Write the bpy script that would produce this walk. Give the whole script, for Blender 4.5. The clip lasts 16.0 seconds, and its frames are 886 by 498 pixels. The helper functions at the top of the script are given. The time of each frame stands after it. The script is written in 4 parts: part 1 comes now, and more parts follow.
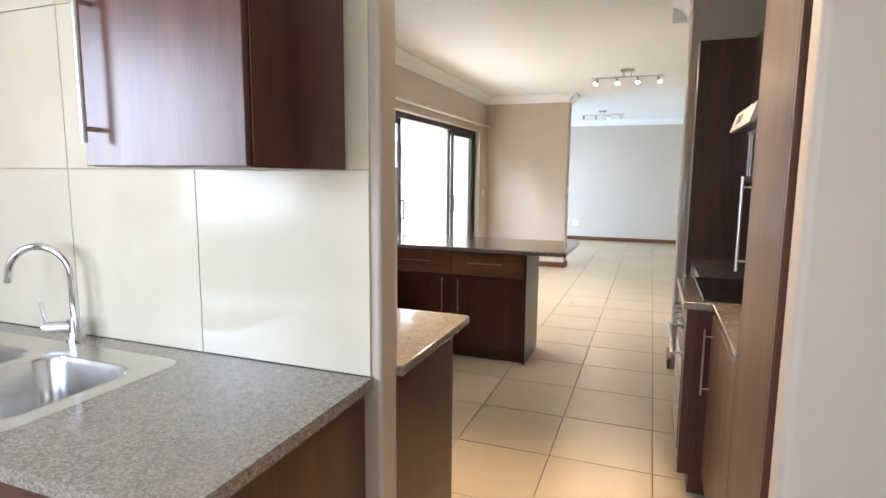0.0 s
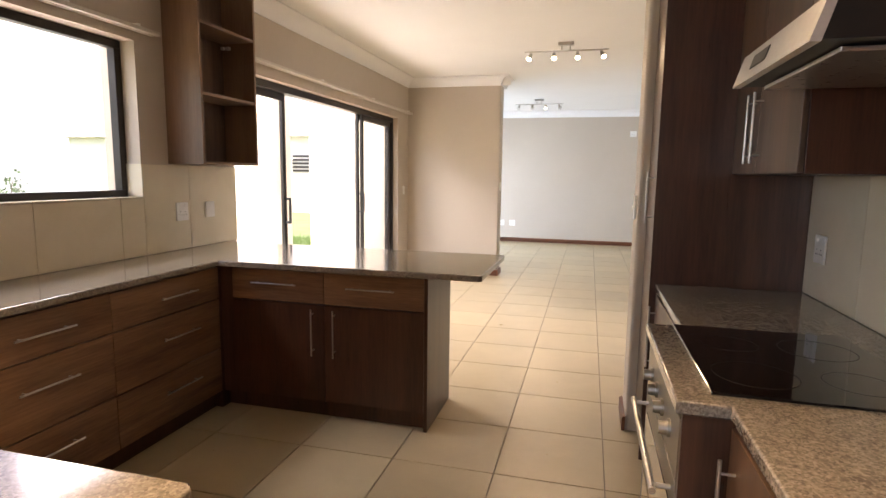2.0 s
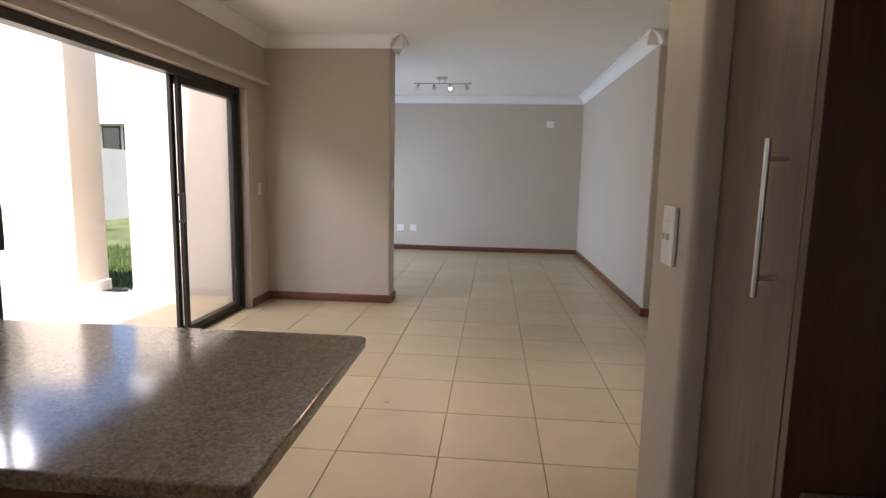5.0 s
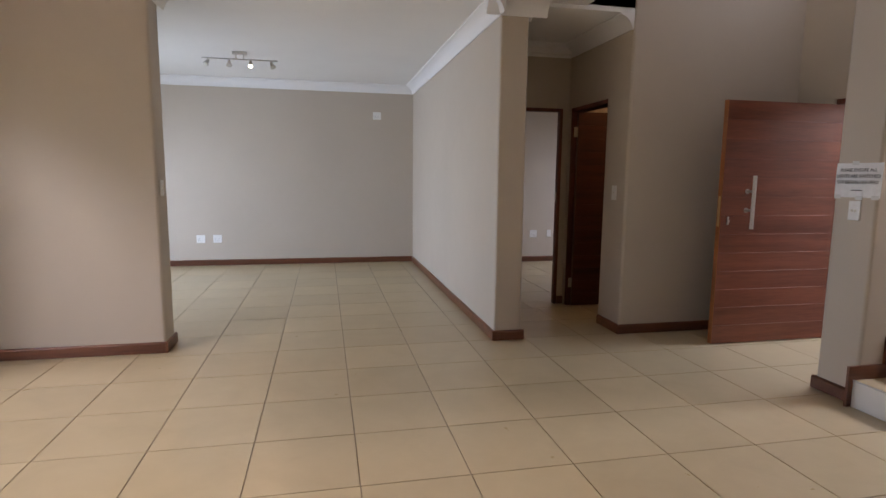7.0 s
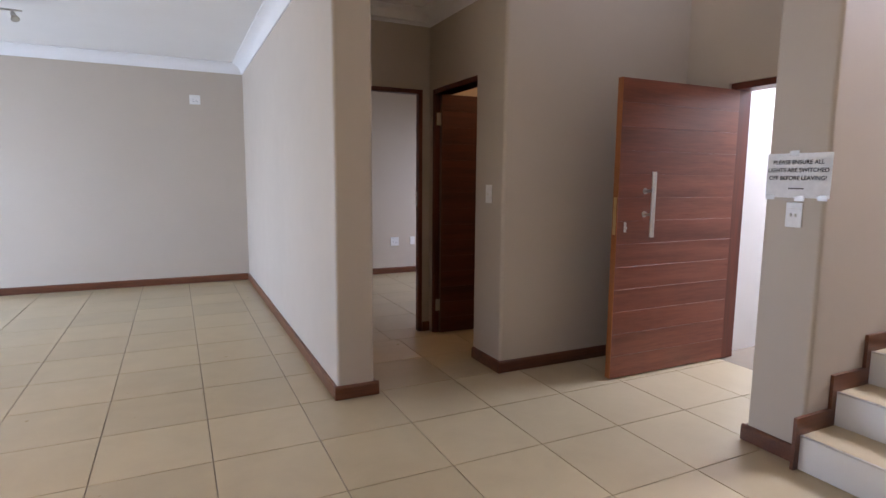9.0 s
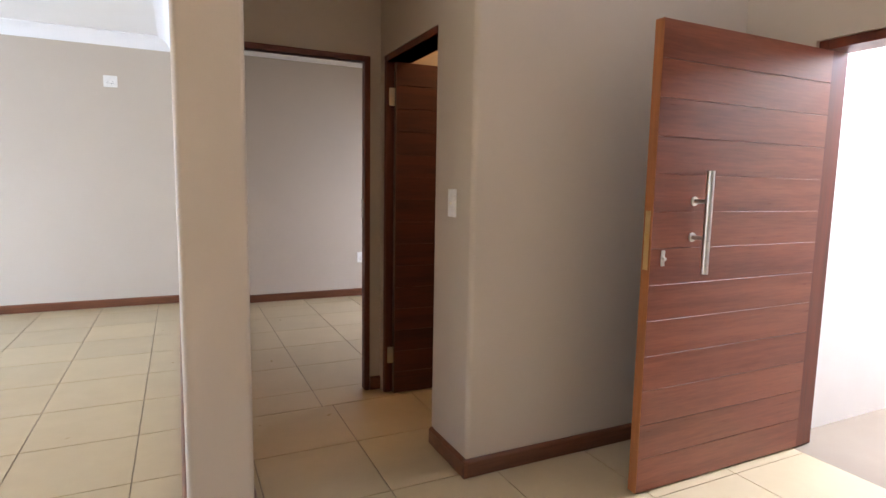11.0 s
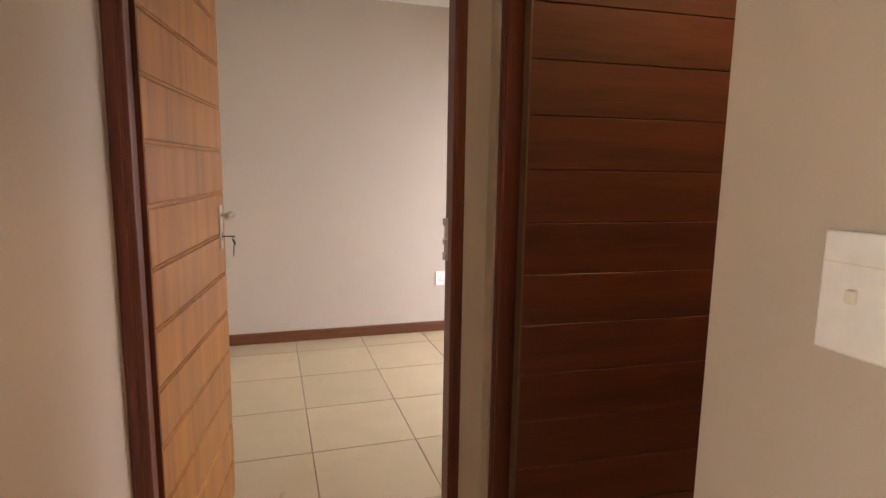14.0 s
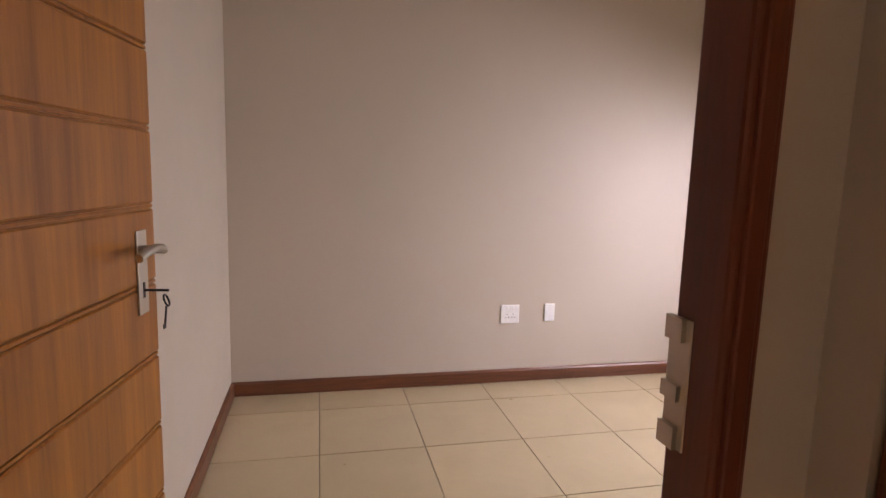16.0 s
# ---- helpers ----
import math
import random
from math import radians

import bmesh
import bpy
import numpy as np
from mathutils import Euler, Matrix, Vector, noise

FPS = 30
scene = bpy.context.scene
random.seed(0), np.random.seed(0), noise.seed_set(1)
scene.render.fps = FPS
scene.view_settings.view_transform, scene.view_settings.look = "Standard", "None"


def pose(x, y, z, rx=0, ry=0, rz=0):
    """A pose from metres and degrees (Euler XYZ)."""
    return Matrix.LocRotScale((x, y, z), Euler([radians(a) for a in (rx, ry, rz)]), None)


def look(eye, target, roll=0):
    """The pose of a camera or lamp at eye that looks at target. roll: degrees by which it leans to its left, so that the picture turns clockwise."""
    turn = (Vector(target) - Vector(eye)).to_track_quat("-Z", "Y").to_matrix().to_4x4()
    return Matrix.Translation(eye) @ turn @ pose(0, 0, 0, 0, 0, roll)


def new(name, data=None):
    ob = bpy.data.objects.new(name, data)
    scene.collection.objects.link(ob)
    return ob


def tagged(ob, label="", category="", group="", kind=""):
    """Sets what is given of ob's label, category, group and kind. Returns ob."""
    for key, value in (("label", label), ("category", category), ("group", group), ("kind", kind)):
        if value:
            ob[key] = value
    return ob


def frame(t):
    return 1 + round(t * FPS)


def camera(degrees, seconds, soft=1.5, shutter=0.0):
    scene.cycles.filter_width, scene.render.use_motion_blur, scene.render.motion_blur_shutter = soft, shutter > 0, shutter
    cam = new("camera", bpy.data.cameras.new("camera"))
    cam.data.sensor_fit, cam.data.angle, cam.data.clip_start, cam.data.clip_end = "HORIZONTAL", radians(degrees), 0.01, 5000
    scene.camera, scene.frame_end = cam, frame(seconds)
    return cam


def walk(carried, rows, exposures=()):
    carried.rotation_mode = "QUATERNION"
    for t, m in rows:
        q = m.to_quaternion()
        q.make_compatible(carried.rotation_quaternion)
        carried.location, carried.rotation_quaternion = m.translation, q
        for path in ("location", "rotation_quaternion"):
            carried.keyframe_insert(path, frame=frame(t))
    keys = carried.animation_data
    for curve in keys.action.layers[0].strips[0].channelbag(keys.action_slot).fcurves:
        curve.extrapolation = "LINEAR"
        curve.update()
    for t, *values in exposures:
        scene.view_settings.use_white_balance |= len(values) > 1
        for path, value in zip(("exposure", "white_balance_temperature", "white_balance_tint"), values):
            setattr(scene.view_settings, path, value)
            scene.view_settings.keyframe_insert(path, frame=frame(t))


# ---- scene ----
cam = camera(77.3, 16.0)
PATH = [
    (0, (0.381, -0.171, 1.423), (-0.312, 1.687, 1.163), 0.5),
    (0.5, (0.356, 0.12, 1.416), (-0.257, 2.005, 1.151), 0.5),
    (1, (0.35, 0.46, 1.393), (-0.197, 2.366, 1.13), 0.6),
    (1.5, (0.351, 0.774, 1.38), (-0.166, 2.688, 1.116), 0.7),
    (2, (0.33, 1.136, 1.381), (-0.17, 3.054, 1.116), 0.8),
    (2.5, (0.321, 1.462, 1.389), (-0.159, 3.385, 1.12), 0.8),
    (3, (0.282, 1.797, 1.397), (-0.169, 3.726, 1.125), 0.8),
    (3.2, (0.264, 1.927, 1.4), (-0.164, 3.861, 1.127), 0.7),
    (5.3, (0.181, 3.257, 1.343), (0.064, 5.236, 1.076), 1.1),
    (5.5, (0.184, 3.397, 1.344), (0.111, 5.377, 1.076), 1.0),
    (6, (0.221, 3.707, 1.332), (0.316, 5.687, 1.067), 0.8),
    (6.5, (0.273, 3.993, 1.333), (0.516, 5.961, 1.071), 0.7),
    (7, (0.328, 4.267, 1.346), (0.743, 6.206, 1.084), 0.6),
    (7.5, (0.418, 4.536, 1.338), (0.991, 6.435, 1.077), 0.5),
    (8, (0.552, 4.822, 1.338), (1.251, 6.678, 1.08), 0.4),
    (8.5, (0.689, 5.1, 1.343), (1.493, 6.913, 1.085), 0.3),
    (9, (0.858, 5.397, 1.317), (1.72, 7.184, 1.065), 0.5),
    (9.2, (0.918, 5.495, 1.306), (1.788, 7.28, 1.063), 0.8),
    (11.3, (1.785, 6.637, 1.300), (2.634, 8.433, 1.071), 1.2),
    (11.5, (1.839, 6.76, 1.302), (2.665, 8.567, 1.075), 1.3),
    (12, (1.947, 7.078, 1.325), (2.732, 8.902, 1.088), 1.2),
    (12.5, (2.04, 7.357, 1.322), (2.779, 9.2, 1.082), 1.4),
    (13, (2.134, 7.693, 1.322), (2.806, 9.561, 1.079), 1.6),
    (13.5, (2.173, 7.973, 1.343), (2.824, 9.845, 1.075), 1.4),
    (14, (2.242, 8.307, 1.334), (2.833, 10.196, 1.047), 0.9),
    (14.5, (2.292, 8.585, 1.318), (2.799, 10.5, 1.049), 0.9),
    (15, (2.337, 8.856, 1.309), (2.787, 10.786, 1.04), 1.3),
    (15.5, (2.379, 9.093, 1.304), (2.815, 11.026, 1.033), 1.4),
    (16, (2.4, 9.342, 1.315), (2.836, 11.275, 1.043), 1.7),
]
walk(cam, [(t, look(eye, target, roll)) for t, eye, target, roll in PATH],
     [(0, 2.4, 6000, 15), (1.2, 2.3, 6900, 21), (3.2, 2.1, 7000, 22), (5.3, 1.1, 6500, 22), (7.5, 1.3, 6700, 24), (9.2, 1.8, 6200, 25), (11.3, 2.65, 6600, 22), (13.5, 3.15, 7000, 24), (14.5, 3.0, 7600, 29), (16, 2.4, 7500, 34)])

# ---- light ----
world = bpy.data.worlds.new("world")
scene.world = world
world.use_nodes = True
wn = world.node_tree
sky = wn.nodes.new("ShaderNodeTexSky")
sky.sky_type = "NISHITA"
sky.sun_disc = False
sky.sun_elevation, sky.sun_rotation = radians(58), radians(171)
wn.nodes["Background"].inputs[1].default_value = 0.15
wn.links.new(sky.outputs[0], wn.nodes["Background"].inputs[0])
sun = new("sun", bpy.data.lights.new("sun", "SUN"))
sun.data.energy, sun.data.angle, sun.data.color = 5.0, radians(0.5), (1.0, 0.95, 0.86)
sun.matrix_world = look((0, 0, 0), (-math.sin(radians(171)), -math.cos(radians(171)), -math.tan(radians(58))))


def window_light(name, eye, target, w, h, watts, color=(0.86, 0.92, 1.0)):
    """An area lamp: daylight at an opening, the bathroom's lamp, or an added fill."""
    ob = new(name, bpy.data.lights.new(name, "AREA"))
    ob.data.shape, ob.data.size, ob.data.size_y = "RECTANGLE", w, h
    ob.data.energy, ob.data.color = watts, color
    ob.matrix_world = look(eye, target)
    return ob


window_light("living_window_light", (-3.42, 10.9, 1.1), (0.0, 11.5, 0.6), 2.3, 1.9, 36, (0.60, 0.78, 1.0)).data.spread = radians(125)
window_light("bedroom_window_light", (5.42, 11.2, 1.45), (3.3, 12.0, 0.1), 1.4, 1.1, 8.0, (0.76, 0.86, 1.0)).data.spread = radians(120)
window_light("scullery_window_light", (-0.9, -1.62, 1.5), (-0.6, 1.0, 1.3), 1.3, 1.1, 7, (0.66, 0.80, 1.0))
window_light("scullery_west_light", (-2.14, -0.65, 1.6), (0.0, 0.1, 1.4), 0.85, 0.95, 5.5, (0.80, 0.88, 1.0))
window_light("bathroom_lamp_light", (3.75, 9.1, 2.52), (3.4, 9.1, 0.0), 0.2, 0.2, 0.7, (1.0, 0.62, 0.27))
# added bluish fill hung inside the stairwell, whose walls have no window
window_light("stair_fill_light", (6.9, 6.3, 4.4), (3.0, 6.6, 1.2), 1.1, 1.4, 85, (0.74, 0.84, 1.0))
# added fill over the front door, brightens the entry wall; no known source
window_light("entry_fill_light", (4.40, 7.85, 3.9), (3.1, 8.0, 0.6), 0.95, 1.15, 5, (0.70, 0.82, 1.0))
window_light("porch_sky_light", (6.1, 7.7, 3.1), (4.0, 7.7, 0.6), 2.0, 1.6, 100, (0.70, 0.83, 1.0))
window_light("patio_sky_light", (-4.3, 6.4, 3.5), (-1.2, 6.4, 0.9), 3.2, 1.0, 85, (0.95, 0.97, 1.0))
window_light("kitchen_window_sky_light", (-3.6, 3.2, 3.2), (-1.2, 3.0, 0.9), 1.4, 0.8, 24, (0.95, 0.97, 1.0))


def spot(name, eye, target, watts, deg=70):
    ob = new(name, bpy.data.lights.new(name, "SPOT"))
    ob.data.energy, ob.data.color, ob.data.spot_size, ob.data.spot_blend = watts, (1.0, 0.72, 0.42), radians(deg), 0.6
    ob.data.shadow_soft_size = 0.12
    ob.matrix_world = look(eye, target)
    return ob


# ---- materials ----
def mat(name):
    m = bpy.data.materials.new(name)
    m.use_nodes = True
    nt = m.node_tree
    return m, nt, nt.nodes["Principled BSDF"]


def coords(nt, scale=(1, 1, 1), which="Object"):
    tc = nt.nodes.new("ShaderNodeTexCoord")
    mp = nt.nodes.new("ShaderNodeMapping")
    mp.inputs["Scale"].default_value = scale
    nt.links.new(tc.outputs[which], mp.inputs[0])
    return mp.outputs[0]


def noise_tex(nt, vec, scale, detail=4, rough=0.55, distortion=0.0):
    n = nt.nodes.new("ShaderNodeTexNoise")
    n.inputs["Scale"].default_value, n.inputs["Detail"].default_value = scale, detail
    n.inputs["Roughness"].default_value, n.inputs["Distortion"].default_value = rough, distortion
    nt.links.new(vec, n.inputs["Vector"])
    return n.outputs["Fac"]


def ramp(nt, fac, stops):
    r = nt.nodes.new("ShaderNodeValToRGB")
    while len(r.color_ramp.elements) < len(stops):
        r.color_ramp.elements.new(0.5)
    for e, (p, c) in zip(r.color_ramp.elements, stops):
        e.position, e.color = p, (*c, 1)
    nt.links.new(fac, r.inputs[0])
    return r.outputs[0]


def bump(nt, bsdf, fac, strength, distance=0.002):
    b = nt.nodes.new("ShaderNodeBump")
    b.inputs["Strength"].default_value, b.inputs["Distance"].default_value = strength, distance
    nt.links.new(fac, b.inputs["Height"])
    nt.links.new(b.outputs[0], bsdf.inputs["Normal"])


def value_range(nt, fac, lo, hi):
    m = nt.nodes.new("ShaderNodeMapRange")
    m.inputs["To Min"].default_value, m.inputs["To Max"].default_value = lo, hi
    nt.links.new(fac, m.inputs[0])
    return m.outputs[0]


def scaled(c, k):
    return tuple(min(1, v * k) for v in c)


def paint(name, c, rough=0.6, grain=220, strength=0.15, vary=0.06):
    m, nt, b = mat(name)
    v = coords(nt)
    nt.links.new(ramp(nt, noise_tex(nt, v, 1.3, 5), [(0.3, scaled(c, 1 - vary)), (0.7, scaled(c, 1 + vary))]), b.inputs["Base Color"])
    nt.links.new(value_range(nt, noise_tex(nt, v, 6), rough - 0.08, rough + 0.08), b.inputs["Roughness"])
    bump(nt, b, noise_tex(nt, v, grain, 3), strength, 0.0015)
    return m


def wood(name, dark, light, rough=0.35, along="z", scale=1.0, ring=0.5):
    """Veneer with the grain along one axis."""
    m, nt, b = mat(name)
    k = {"x": (0.9, 14, 14), "y": (14, 0.9, 14), "z": (14, 14, 0.9)}[along]
    info = nt.nodes.new("ShaderNodeObjectInfo")
    tc = nt.nodes.new("ShaderNodeTexCoord")
    shift = nt.nodes.new("ShaderNodeVectorMath")
    shift.operation = "ADD"
    far = nt.nodes.new("ShaderNodeMath")
    far.operation = "MULTIPLY"
    far.inputs[1].default_value = 40
    nt.links.new(info.outputs["Random"], far.inputs[0])
    nt.links.new(tc.outputs["Object"], shift.inputs[0])
    nt.links.new(far.outputs[0], shift.inputs[1])
    mp = nt.nodes.new("ShaderNodeMapping")
    mp.inputs["Scale"].default_value = tuple(v * scale for v in k)
    nt.links.new(shift.outputs[0], mp.inputs[0])
    big = noise_tex(nt, mp.outputs[0], 0.7, 3, 0.5, ring)
    fine = noise_tex(nt, mp.outputs[0], 7, 5, 0.7)
    mixn = nt.nodes.new("ShaderNodeMath")
    mixn.operation = "MULTIPLY_ADD"
    mixn.inputs[1].default_value = 0.45
    nt.links.new(fine, mixn.inputs[0])
    half = nt.nodes.new("ShaderNodeMath")
    half.operation = "MULTIPLY"
    half.inputs[1].default_value = 0.55
    nt.links.new(big, half.inputs[0])
    nt.links.new(half.outputs[0], mixn.inputs[2])
    nt.links.new(ramp(nt, mixn.outputs[0], [(0.36, dark), (0.5, tuple((a + c) / 2 for a, c in zip(dark, light))), (0.64, light)]), b.inputs["Base Color"])
    nt.links.new(value_range(nt, fine, rough - 0.08, rough + 0.1), b.inputs["Roughness"])
    bump(nt, b, fine, 0.12, 0.0006)
    return m


def granite(name):
    m, nt, b = mat(name)
    v = coords(nt)
    vo = nt.nodes.new("ShaderNodeTexVoronoi")
    vo.inputs["Scale"].default_value = 210
    nt.links.new(v, vo.inputs["Vector"])
    sep = nt.nodes.new("ShaderNodeSeparateColor")
    nt.links.new(vo.outputs["Color"], sep.inputs[0])
    speck = ramp(nt, sep.outputs[0], [(0.0, (0.11, 0.095, 0.077)), (0.3, (0.19, 0.163, 0.13)), (0.6, (0.28, 0.243, 0.195)), (0.9, (0.41, 0.365, 0.305))])
    cloud = ramp(nt, noise_tex(nt, v, 48, 6, 0.75, 0.9), [(0.36, (0.135, 0.113, 0.09)), (0.52, (0.25, 0.215, 0.168)), (0.66, (0.38, 0.332, 0.268))])
    mx = nt.nodes.new("ShaderNodeMix")
    mx.data_type = "RGBA"
    mx.inputs[0].default_value = 0.5
    nt.links.new(speck, mx.inputs[6])
    nt.links.new(cloud, mx.inputs[7])
    nt.links.new(mx.outputs[2], b.inputs["Base Color"])
    b.inputs["Roughness"].default_value = 0.12
    b.inputs["Coat Weight"].default_value, b.inputs["Coat Roughness"].default_value, b.inputs["Coat IOR"].default_value = 0.5, 0.10, 1.6
    bump(nt, b, noise_tex(nt, v, 60, 3), 0.03, 0.0005)
    return m


def tile_mat(name, c1, c2, rough, random_k=0.06):
    m, nt, b = mat(name)
    geo = nt.nodes.new("ShaderNodeNewGeometry")
    info = nt.nodes.new("ShaderNodeObjectInfo")
    base = ramp(nt, noise_tex(nt, geo.outputs["Position"], 3.5, 6, 0.6, 0.4), [(0.3, c1), (0.7, c2)])
    hsv = nt.nodes.new("ShaderNodeHueSaturation")
    nt.links.new(value_range(nt, info.outputs["Random"], 1 - random_k, 1 + random_k), hsv.inputs["Value"])
    nt.links.new(base, hsv.inputs["Color"])
    nt.links.new(hsv.outputs[0], b.inputs["Base Color"])
    nt.links.new(value_range(nt, noise_tex(nt, geo.outputs["Position"], 9, 5), rough - 0.02, rough + 0.03), b.inputs["Roughness"])
    bump(nt, b, noise_tex(nt, geo.outputs["Position"], 35, 4), 0.05, 0.001)
    return m


def metal(name, c, rough, brushed=0):
    m, nt, b = mat(name)
    b.inputs["Metallic"].default_value = 1
    v = coords(nt, (8, 8, 200) if brushed else (1, 1, 1))
    f = noise_tex(nt, v, 5 if brushed else 30, 4)
    nt.links.new(ramp(nt, f, [(0.3, scaled(c, 0.9)), (0.7, c)]), b.inputs["Base Color"])
    nt.links.new(value_range(nt, f, rough * 0.8, rough * 1.3), b.inputs["Roughness"])
    return m


def plain(name, c, rough=0.4, metallic=0.0, coat=0.0):
    m, nt, b = mat(name)
    v = coords(nt)
    nt.links.new(ramp(nt, noise_tex(nt, v, 40, 4), [(0.3, scaled(c, 0.94)), (0.7, scaled(c, 1.04))]), b.inputs["Base Color"])
    b.inputs["Roughness"].default_value, b.inputs["Metallic"].default_value = rough, metallic
    b.inputs["Coat Weight"].default_value = coat
    return m


def glow(name, c, strength):
    m, nt, b = mat(name)
    b.inputs["Emission Color"].default_value = (*c, 1)
    b.inputs["Emission Strength"].default_value = strength
    return m


def glass_mat(name, tint=(1, 1, 1)):
    m, nt, b = mat(name)
    nt.nodes.remove(b)
    out = nt.nodes["Material Output"]
    tr = nt.nodes.new("ShaderNodeBsdfTransparent")
    tr.inputs[0].default_value = (*tint, 1)
    gl = nt.nodes.new("ShaderNodeBsdfGlossy")
    gl.inputs["Roughness"].default_value = 0.01
    mx = nt.nodes.new("ShaderNodeMixShader")
    mx.inputs[0].default_value = 0.045
    nt.links.new(tr.outputs[0], mx.inputs[1])
    nt.links.new(gl.outputs[0], mx.inputs[2])
    nt.links.new(mx.outputs[0], out.inputs["Surface"])
    return m


M_WALL = paint("greige_wall_paint", (0.50, 0.428, 0.342), 0.55, 160, 0.22, 0.03)
M_WHITEWALL = paint("white_reveal_paint", (0.72, 0.70, 0.66), 0.5, 160, 0.2, 0.03)
M_CEIL = paint("white_ceiling_paint", (0.80, 0.79, 0.76), 0.7, 90, 0.2, 0.02)
M_CORNICE = paint("white_cornice_paint", (0.82, 0.81, 0.79), 0.5, 200, 0.08, 0.02)
M_TILE = tile_mat("cream_floor_tile", (0.46, 0.362, 0.216), (0.515, 0.41, 0.25), 0.28)
M_GROUT = paint("brown_grout", (0.26, 0.20, 0.14), 0.85, 400, 0.5, 0.12)
M_WTILE = tile_mat("cream_wall_tile", (0.66, 0.59, 0.44), (0.72, 0.65, 0.50), 0.16, 0.02)
M_WGROUT = paint("beige_wall_grout", (0.50, 0.44, 0.34), 0.8, 400, 0.4, 0.08)
M_DARK = wood("dark_walnut_veneer", (0.042, 0.017, 0.010), (0.098, 0.041, 0.023), 0.30)
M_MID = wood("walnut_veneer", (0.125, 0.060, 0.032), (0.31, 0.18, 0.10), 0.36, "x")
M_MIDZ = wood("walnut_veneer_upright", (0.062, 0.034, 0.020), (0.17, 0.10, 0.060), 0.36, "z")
M_INNER = wood("walnut_inner_veneer", (0.16, 0.09, 0.05), (0.24, 0.145, 0.085), 0.42, "z")
M_MAHOG = wood("dark_mahogany_stain", (0.07, 0.014, 0.007), (0.16, 0.035, 0.015), 0.40, "z")
M_SKIRT = wood("stained_skirting_wood", (0.085, 0.028, 0.013), (0.20, 0.070, 0.031), 0.33, "x")
M_DOORRED = wood("red_brown_door_wood", (0.13, 0.032, 0.016), (0.25, 0.075, 0.038), 0.30, "x")
M_HONEY = wood("honey_pine_door_wood", (0.23, 0.074, 0.008), (0.45, 0.172, 0.024), 0.36, "z", 0.7, 2.2)
M_MAHOGX = wood("mahogany_boards", (0.042, 0.010, 0.005), (0.10, 0.023, 0.010), 0.44, "x")
M_EDGE = wood("orange_door_edge", (0.30, 0.10, 0.03), (0.42, 0.16, 0.06), 0.35, "z")
M_RISER = tile_mat("white_riser_tile", (0.72, 0.70, 0.65), (0.78, 0.76, 0.72), 0.2, 0.02)
M_GRANITE = granite("speckled_granite")
M_STEEL = metal("brushed_steel", (0.62, 0.60, 0.57), 0.28, 1)
M_STEELD = metal("brushed_steel_darker", (0.34, 0.32, 0.29), 0.36, 1)
M_CHROME = metal("chrome", (0.80, 0.80, 0.80), 0.07)
M_SINK = metal("satin_steel_sink", (0.66, 0.65, 0.63), 0.22)
M_BRASS = metal("brass_latch", (0.72, 0.55, 0.28), 0.3)
M_HINGE = metal("nickel_hinge", (0.55, 0.52, 0.46), 0.35)
M_ALU = plain("bronze_window_aluminium", (0.030, 0.025, 0.021), 0.4, 0.4)
M_WHITE = plain("white_plastic", (0.78, 0.77, 0.74), 0.35)
M_HOODW = plain("hood_satin_white_enamel", (0.52, 0.50, 0.47), 0.3)
M_CREAMPL = plain("ivory_plastic", (0.70, 0.66, 0.57), 0.35)
M_PAPER = plain("white_paper", (0.80, 0.80, 0.80), 0.8)
M_INK = plain("black_ink", (0.03, 0.03, 0.03), 0.7)
M_BLACK = plain("black_plastic", (0.015, 0.014, 0.013), 0.4)
M_HOB = plain("black_glass_hob", (0.006, 0.006, 0.007), 0.06, 0.0, 1.0)
M_RING = plain("grey_hob_print", (0.06, 0.06, 0.06), 0.2)
M_GLASS = glass_mat("window_glass")
M_OVENGLASS = plain("dark_oven_glass", (0.012, 0.011, 0.010), 0.05, 0.0, 1.0)
M_GLOSSDOOR = wood("glossy_cherry_veneer", (0.055, 0.016, 0.008), (0.14, 0.048, 0.024), 0.30, "z")
M_GLOSSDOOR.node_tree.nodes["Principled BSDF"].inputs["Coat Weight"].default_value = 0.6
M_GLOSSDOOR.node_tree.nodes["Principled BSDF"].inputs["Coat Roughness"].default_value = 0.3
M_TAPE = plain("clear_tape", (0.7, 0.7, 0.68), 0.2)
M_RAIL = plain("cream_rail_plastic", (0.62, 0.57, 0.49), 0.4)
M_BULB = glow("lit_bulb", (1.0, 0.85, 0.6), 7)
M_BATHLAMP = glow("lit_opal_diffuser", (1.0, 0.68, 0.36), 6)
M_BULBOFF = plain("unlit_bulb", (0.7, 0.7, 0.66), 0.25)
M_EXTWALL = paint("cream_exterior_plaster", (0.62, 0.55, 0.45), 0.8, 90, 0.5, 0.05)
M_EXTWHITE = paint("pale_exterior_plaster", (0.70, 0.67, 0.62), 0.8, 90, 0.5, 0.05)
M_GRASS = paint("lawn_ground", (0.10, 0.13, 0.045), 0.9, 60, 1.0, 0.35)
M_LEAF = plain("green_leaf", (0.07, 0.12, 0.03), 0.5)
M_BARK = paint("bark", (0.16, 0.11, 0.07), 0.9, 90, 0.8, 0.2)
M_PAVER = paint("grey_brick_paver", (0.30, 0.27, 0.25), 0.85, 120, 0.7, 0.15)
M_ROOF = paint("pale_roof_tile", (0.42, 0.38, 0.34), 0.8, 60, 0.6, 0.15)


